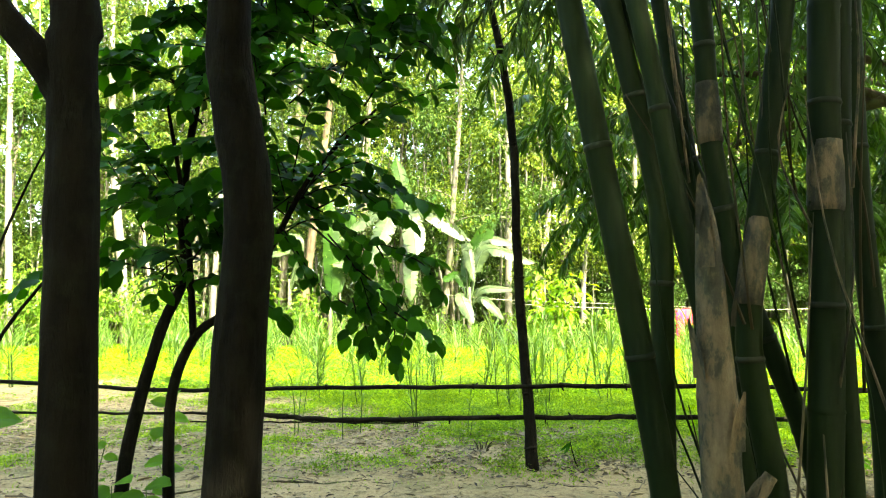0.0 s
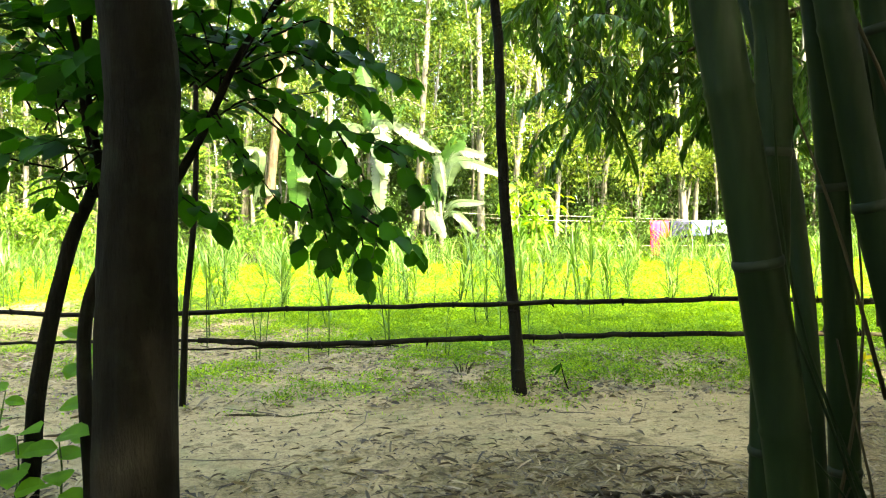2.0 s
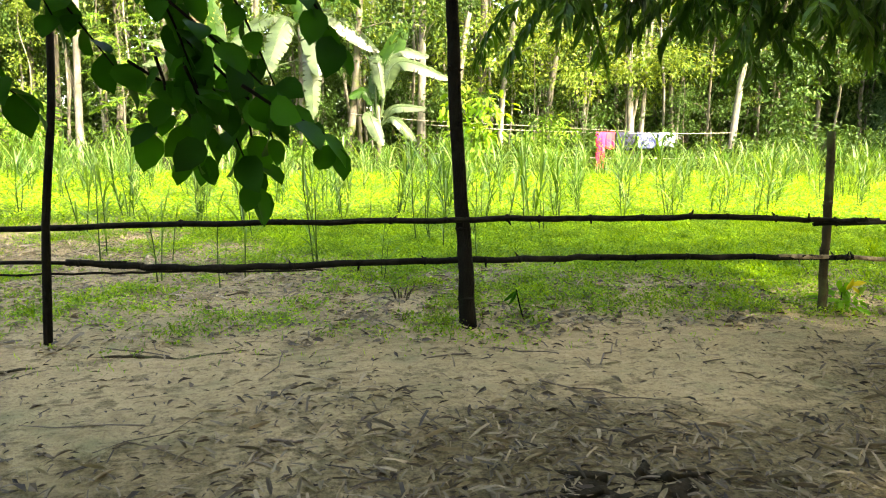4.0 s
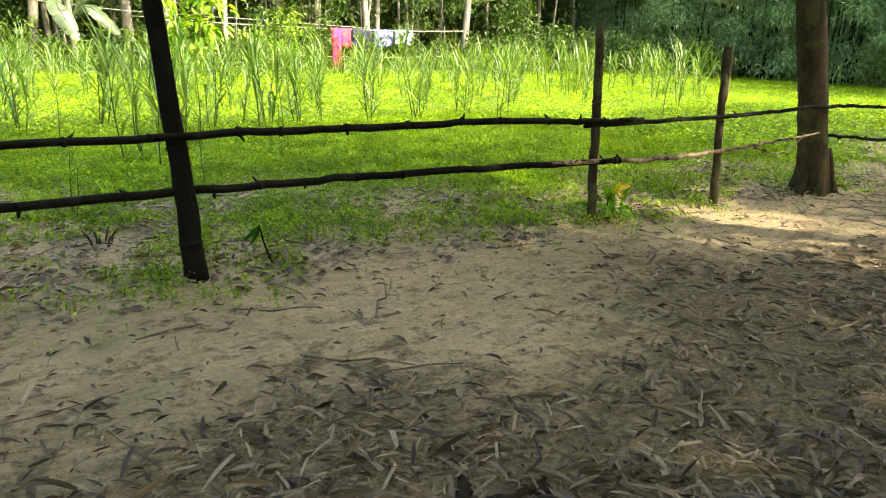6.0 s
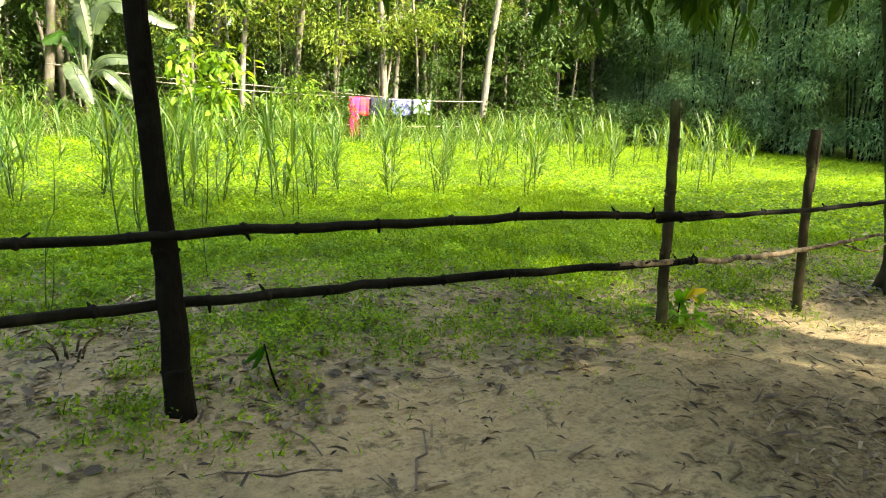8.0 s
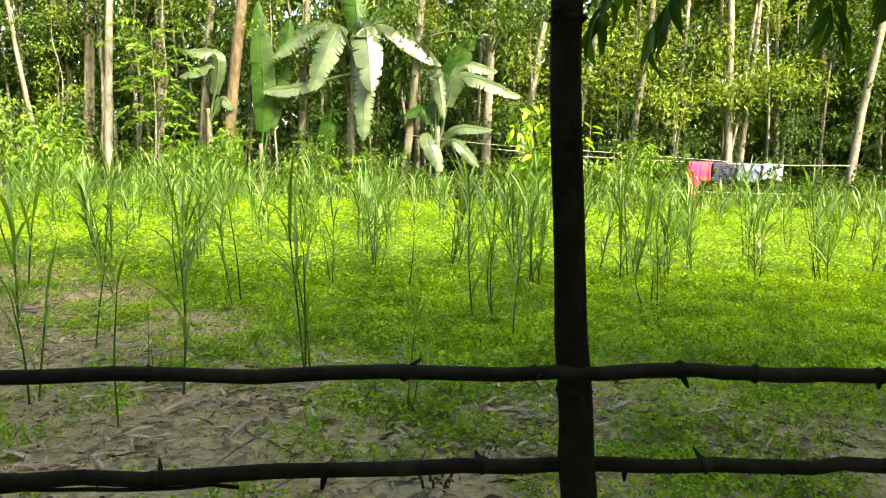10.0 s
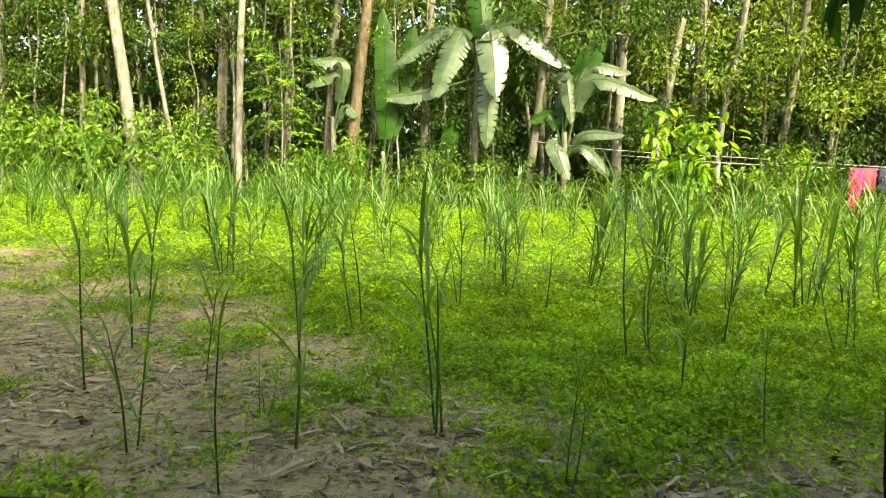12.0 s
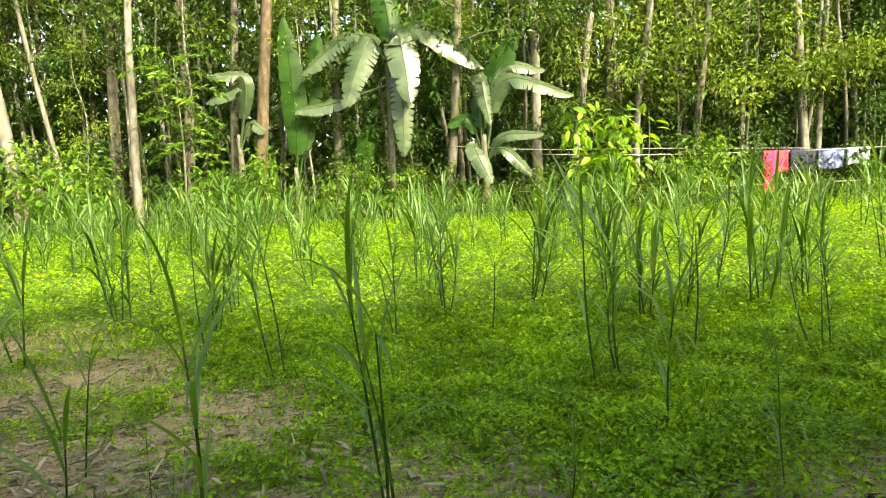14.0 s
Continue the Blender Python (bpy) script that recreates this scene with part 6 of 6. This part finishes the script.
def build_verge_plants():
    g = np.random.default_rng(101)
    # tufts of small leaves on the verge
    for i in range(80):
        x = g.uniform(-2.0, 9.0) if i < 20 else g.uniform(1.6, 7.5)
        y = fence_y(x) + g.uniform(-0.2, 1.5)
        if i < 7:
            x, y = 1.5 + g.normal(0, 0.4), 7.4 + g.normal(0, 0.12)
        t = thing("weed_tuft", (x, y, float(level(x, y))), "small green weed tuft on the bare verge", "weed", "weeds along the fence")
        h = g.uniform(0.03, 0.09)
        part("stem", limb_mesh([(0, 0, -0.02), (0.01, 0, h * 0.5), (0.02, 0.01, h)], [0.004, 0.002], 2000 + i, 5, 4, 0.05, STEM), t)
        v, f = leaf_cloud([(0, 0, h * 0.5), (0.07, 0.03, h * 0.6), (-0.06, 0.04, h * 0.5), (0.02, -0.07, h * 0.7)], g.uniform(0.06, 0.11), 100, g.uniform(0.022, 0.04), 0.5, 2000 + i, 0.1)
        part("foliage", mesh_of("foliage", v, f, TUFT), t)
    t = thing("wilted_seedling", (2.38, 7.4, 0), "wilted seedling with a hanging dull leaf", "plant")
    part("stem", limb_mesh([(0.05, 0, -0.02), (0.0, 0, 0.12), (-0.03, 0.02, 0.27)], [0.007, 0.006, 0.004], 2101, 6, 8, 0.08, BARK_SHADED), t)
    for i, d in enumerate([(-0.5, -0.1, -0.9), (-0.8, 0.1, -0.7), (-0.3, 0.3, -0.9)]):
        v, f = scatter(FULL_LEAF, np.array([(-0.03, 0.02, 0.26)]), np.array([d]), np.array([(0.3, -0.8, 0.3)]), 0.14, 0.22)
        part("leaf", mesh_of("leaf", v, f, BROAD), t)
    t = thing("yellow_weed", (5.35, 7.3, 0), "yellowing broad-leaved weed at the foot of the post", "weed")
    part("stem", limb_mesh([(0, 0, -0.02), (0, 0, 0.12), (0.02, 0, 0.25)], [0.006, 0.004], 2102, 6, 6, 0.05, CULM_SHADED), t)
    v, f = leaf_cloud([(0, 0, 0.15), (0.08, 0, 0.12), (-0.08, 0.02, 0.1), (0.04, -0.08, 0.08)], 0.1, 46, 0.12, 0.4, 2103, 0.2, FULL_LEAF)
    part("foliage", mesh_of("foliage", v, f, SEEDLING), t)
    v, f = scatter(FULL_LEAF, np.array([(0.0, -0.05, 0.2), (0.03, -0.06, 0.24), (0.06, -0.04, 0.22)]), np.array([(0.1, -0.3, 0.6), (0.5, -0.3, 0.2), (0.6, -0.2, -0.5)]), np.array([(0, -0.8, 0.6)] * 3), 0.13, 0.35)
    part("yellow_leaf", mesh_of("yellow_leaf", v, f, YELLOW), t)
    # half-buried roots along the path's edge
    for i, pts in enumerate([[(-0.78, 6.95), (-0.5, 6.98), (-0.2, 6.9), (0.05, 6.92), (0.45, 6.84)], [(-2.1, 6.42), (-1.8, 6.52), (-1.5, 6.5), (-1.2, 6.73), (-0.9, 6.88)]]):
        t = thing("root", (pts[0][0], pts[0][1], 0), "dark half-buried root along the edge of the path", "root", "roots on the path")
        line = [(x - pts[0][0], y - pts[0][1] + g.normal(0, 0.03), float(level(x, y)) + g.uniform(-0.006, 0.004)) for x, y in pts]
        part("strand", limb_mesh(line, [0.008, 0.013, 0.009, 0.012, 0.004], 2400 + i, 7, 30, 0.35, BARK_BROWN), t)
    # rotten stump with decayed roots, half sunk in the litter
    t = thing("rotten_stump", (1.95, 4.6, 0), "dark rotten stump sunk in the leaf litter", "stump")
    rings, seg = 8, 22
    v = []
    for i in range(rings + 1):
        u = i / rings
        for j in range(seg):
            a = 2 * math.pi * j / seg
            r = (0.30 + 0.06 * math.sin(3 * a + 1) + 0.03 * math.sin(7 * a)) * u
            hollow = 0.075 * math.exp(-((u - 0.2) / 0.3) ** 2)
            v.append((r * math.cos(a) * 1.15, r * math.sin(a) * 0.62, 0.055 * (1 - u ** 2.2) - hollow * 0.55 + g.normal(0, 0.007) - 0.02 * (u > 0.95)))
    f = [(i * seg + j, i * seg + (j + 1) % seg, (i + 1) * seg + (j + 1) % seg, (i + 1) * seg + j) for i in range(rings) for j in range(seg)]
    part("stump_body", mesh_of("stump_body", v, f, ROTTEN, True), t)
    for i, a in enumerate((0.2, 1.1, 2.3, 3.3, 4.2, 5.3)):
        c, q = math.cos(a), math.sin(a) * 0.65
        part("root", limb_mesh([(0.14 * c, 0.14 * q, 0.03), (0.30 * c, 0.30 * q, 0.02), (0.46 * c, 0.46 * q + 0.05, -0.01)], [0.024, 0.018, 0.008], 2500 + i, 7, 12, 0.3, ROTTEN), t)
    # stub of a cut bush behind the rails
    t = thing("cut_stump", (1.55, 8.35, 0), "cluster of short dark cut stems behind the fence", "stump")
    for i in range(7):
        a = i * 0.9
        part("stub", limb_mesh([(0.05 * math.cos(a), 0.05 * math.sin(a), -0.03), (0.08 * math.cos(a), 0.08 * math.sin(a), 0.08), (0.12 * math.cos(a), 0.12 * math.sin(a), g.uniform(0.08, 0.16))], [0.008, 0.007, 0.004], 2200 + i, 6, 6, 0.08, BARK_BROWN), t)
    # thin sapling by the fence and vine stems under the trees
    t = thing("thin_sapling", (-1.13, 7.34, 0), "thin bare sapling standing against the fence", "tree")
    part("trunk", limb_mesh([(0, 0, -0.1), (0.05, 0, 0.9), (0.14, 0, 1.8), (0.16, 0, 3.0), (0.1, 0, 4.6)], [0.03, 0.027, 0.024, 0.02, 0.01], 2301, 8, 18, 0.05, BARK_SHADED), t)
    part("foliage", mesh_of("foliage", *leaf_cloud([(0.1, 0, 4.2), (0.4, 0.1, 4.4), (-0.2, -0.1, 4.6), (0.2, 0.3, 4.9)], 0.45, 260, 0.14, 0.5, 2302), BROAD), t)
    t = thing("climbing_plant", (-2.05, 4.4, 0), "thin shade-dark climbing stem beside the trunk", "vine")
    part("stem", limb_mesh([(0.25, 0, -0.05), (0.05, 0, 0.9), (0.12, 0, 1.4), (0.4, 0.1, 1.9), (0.5, 0.2, 2.3)], [0.014, 0.013, 0.012, 0.009, 0.006], 2303, 7, 18, 0.06, BARK_SHADED), t)
    part("stem", limb_mesh([(0.05, 0, 0.9), (0.0, 0, 1.6), (0.25, 0, 2.4), (0.5, 0, 2.9)], [0.01, 0.009, 0.007, 0.004], 2304, 7, 14, 0.06, BARK_SHADED), t)


build_wood()
build_undergrowth()
build_thickets()
build_clothes_line()
build_litter()
build_verge_plants()
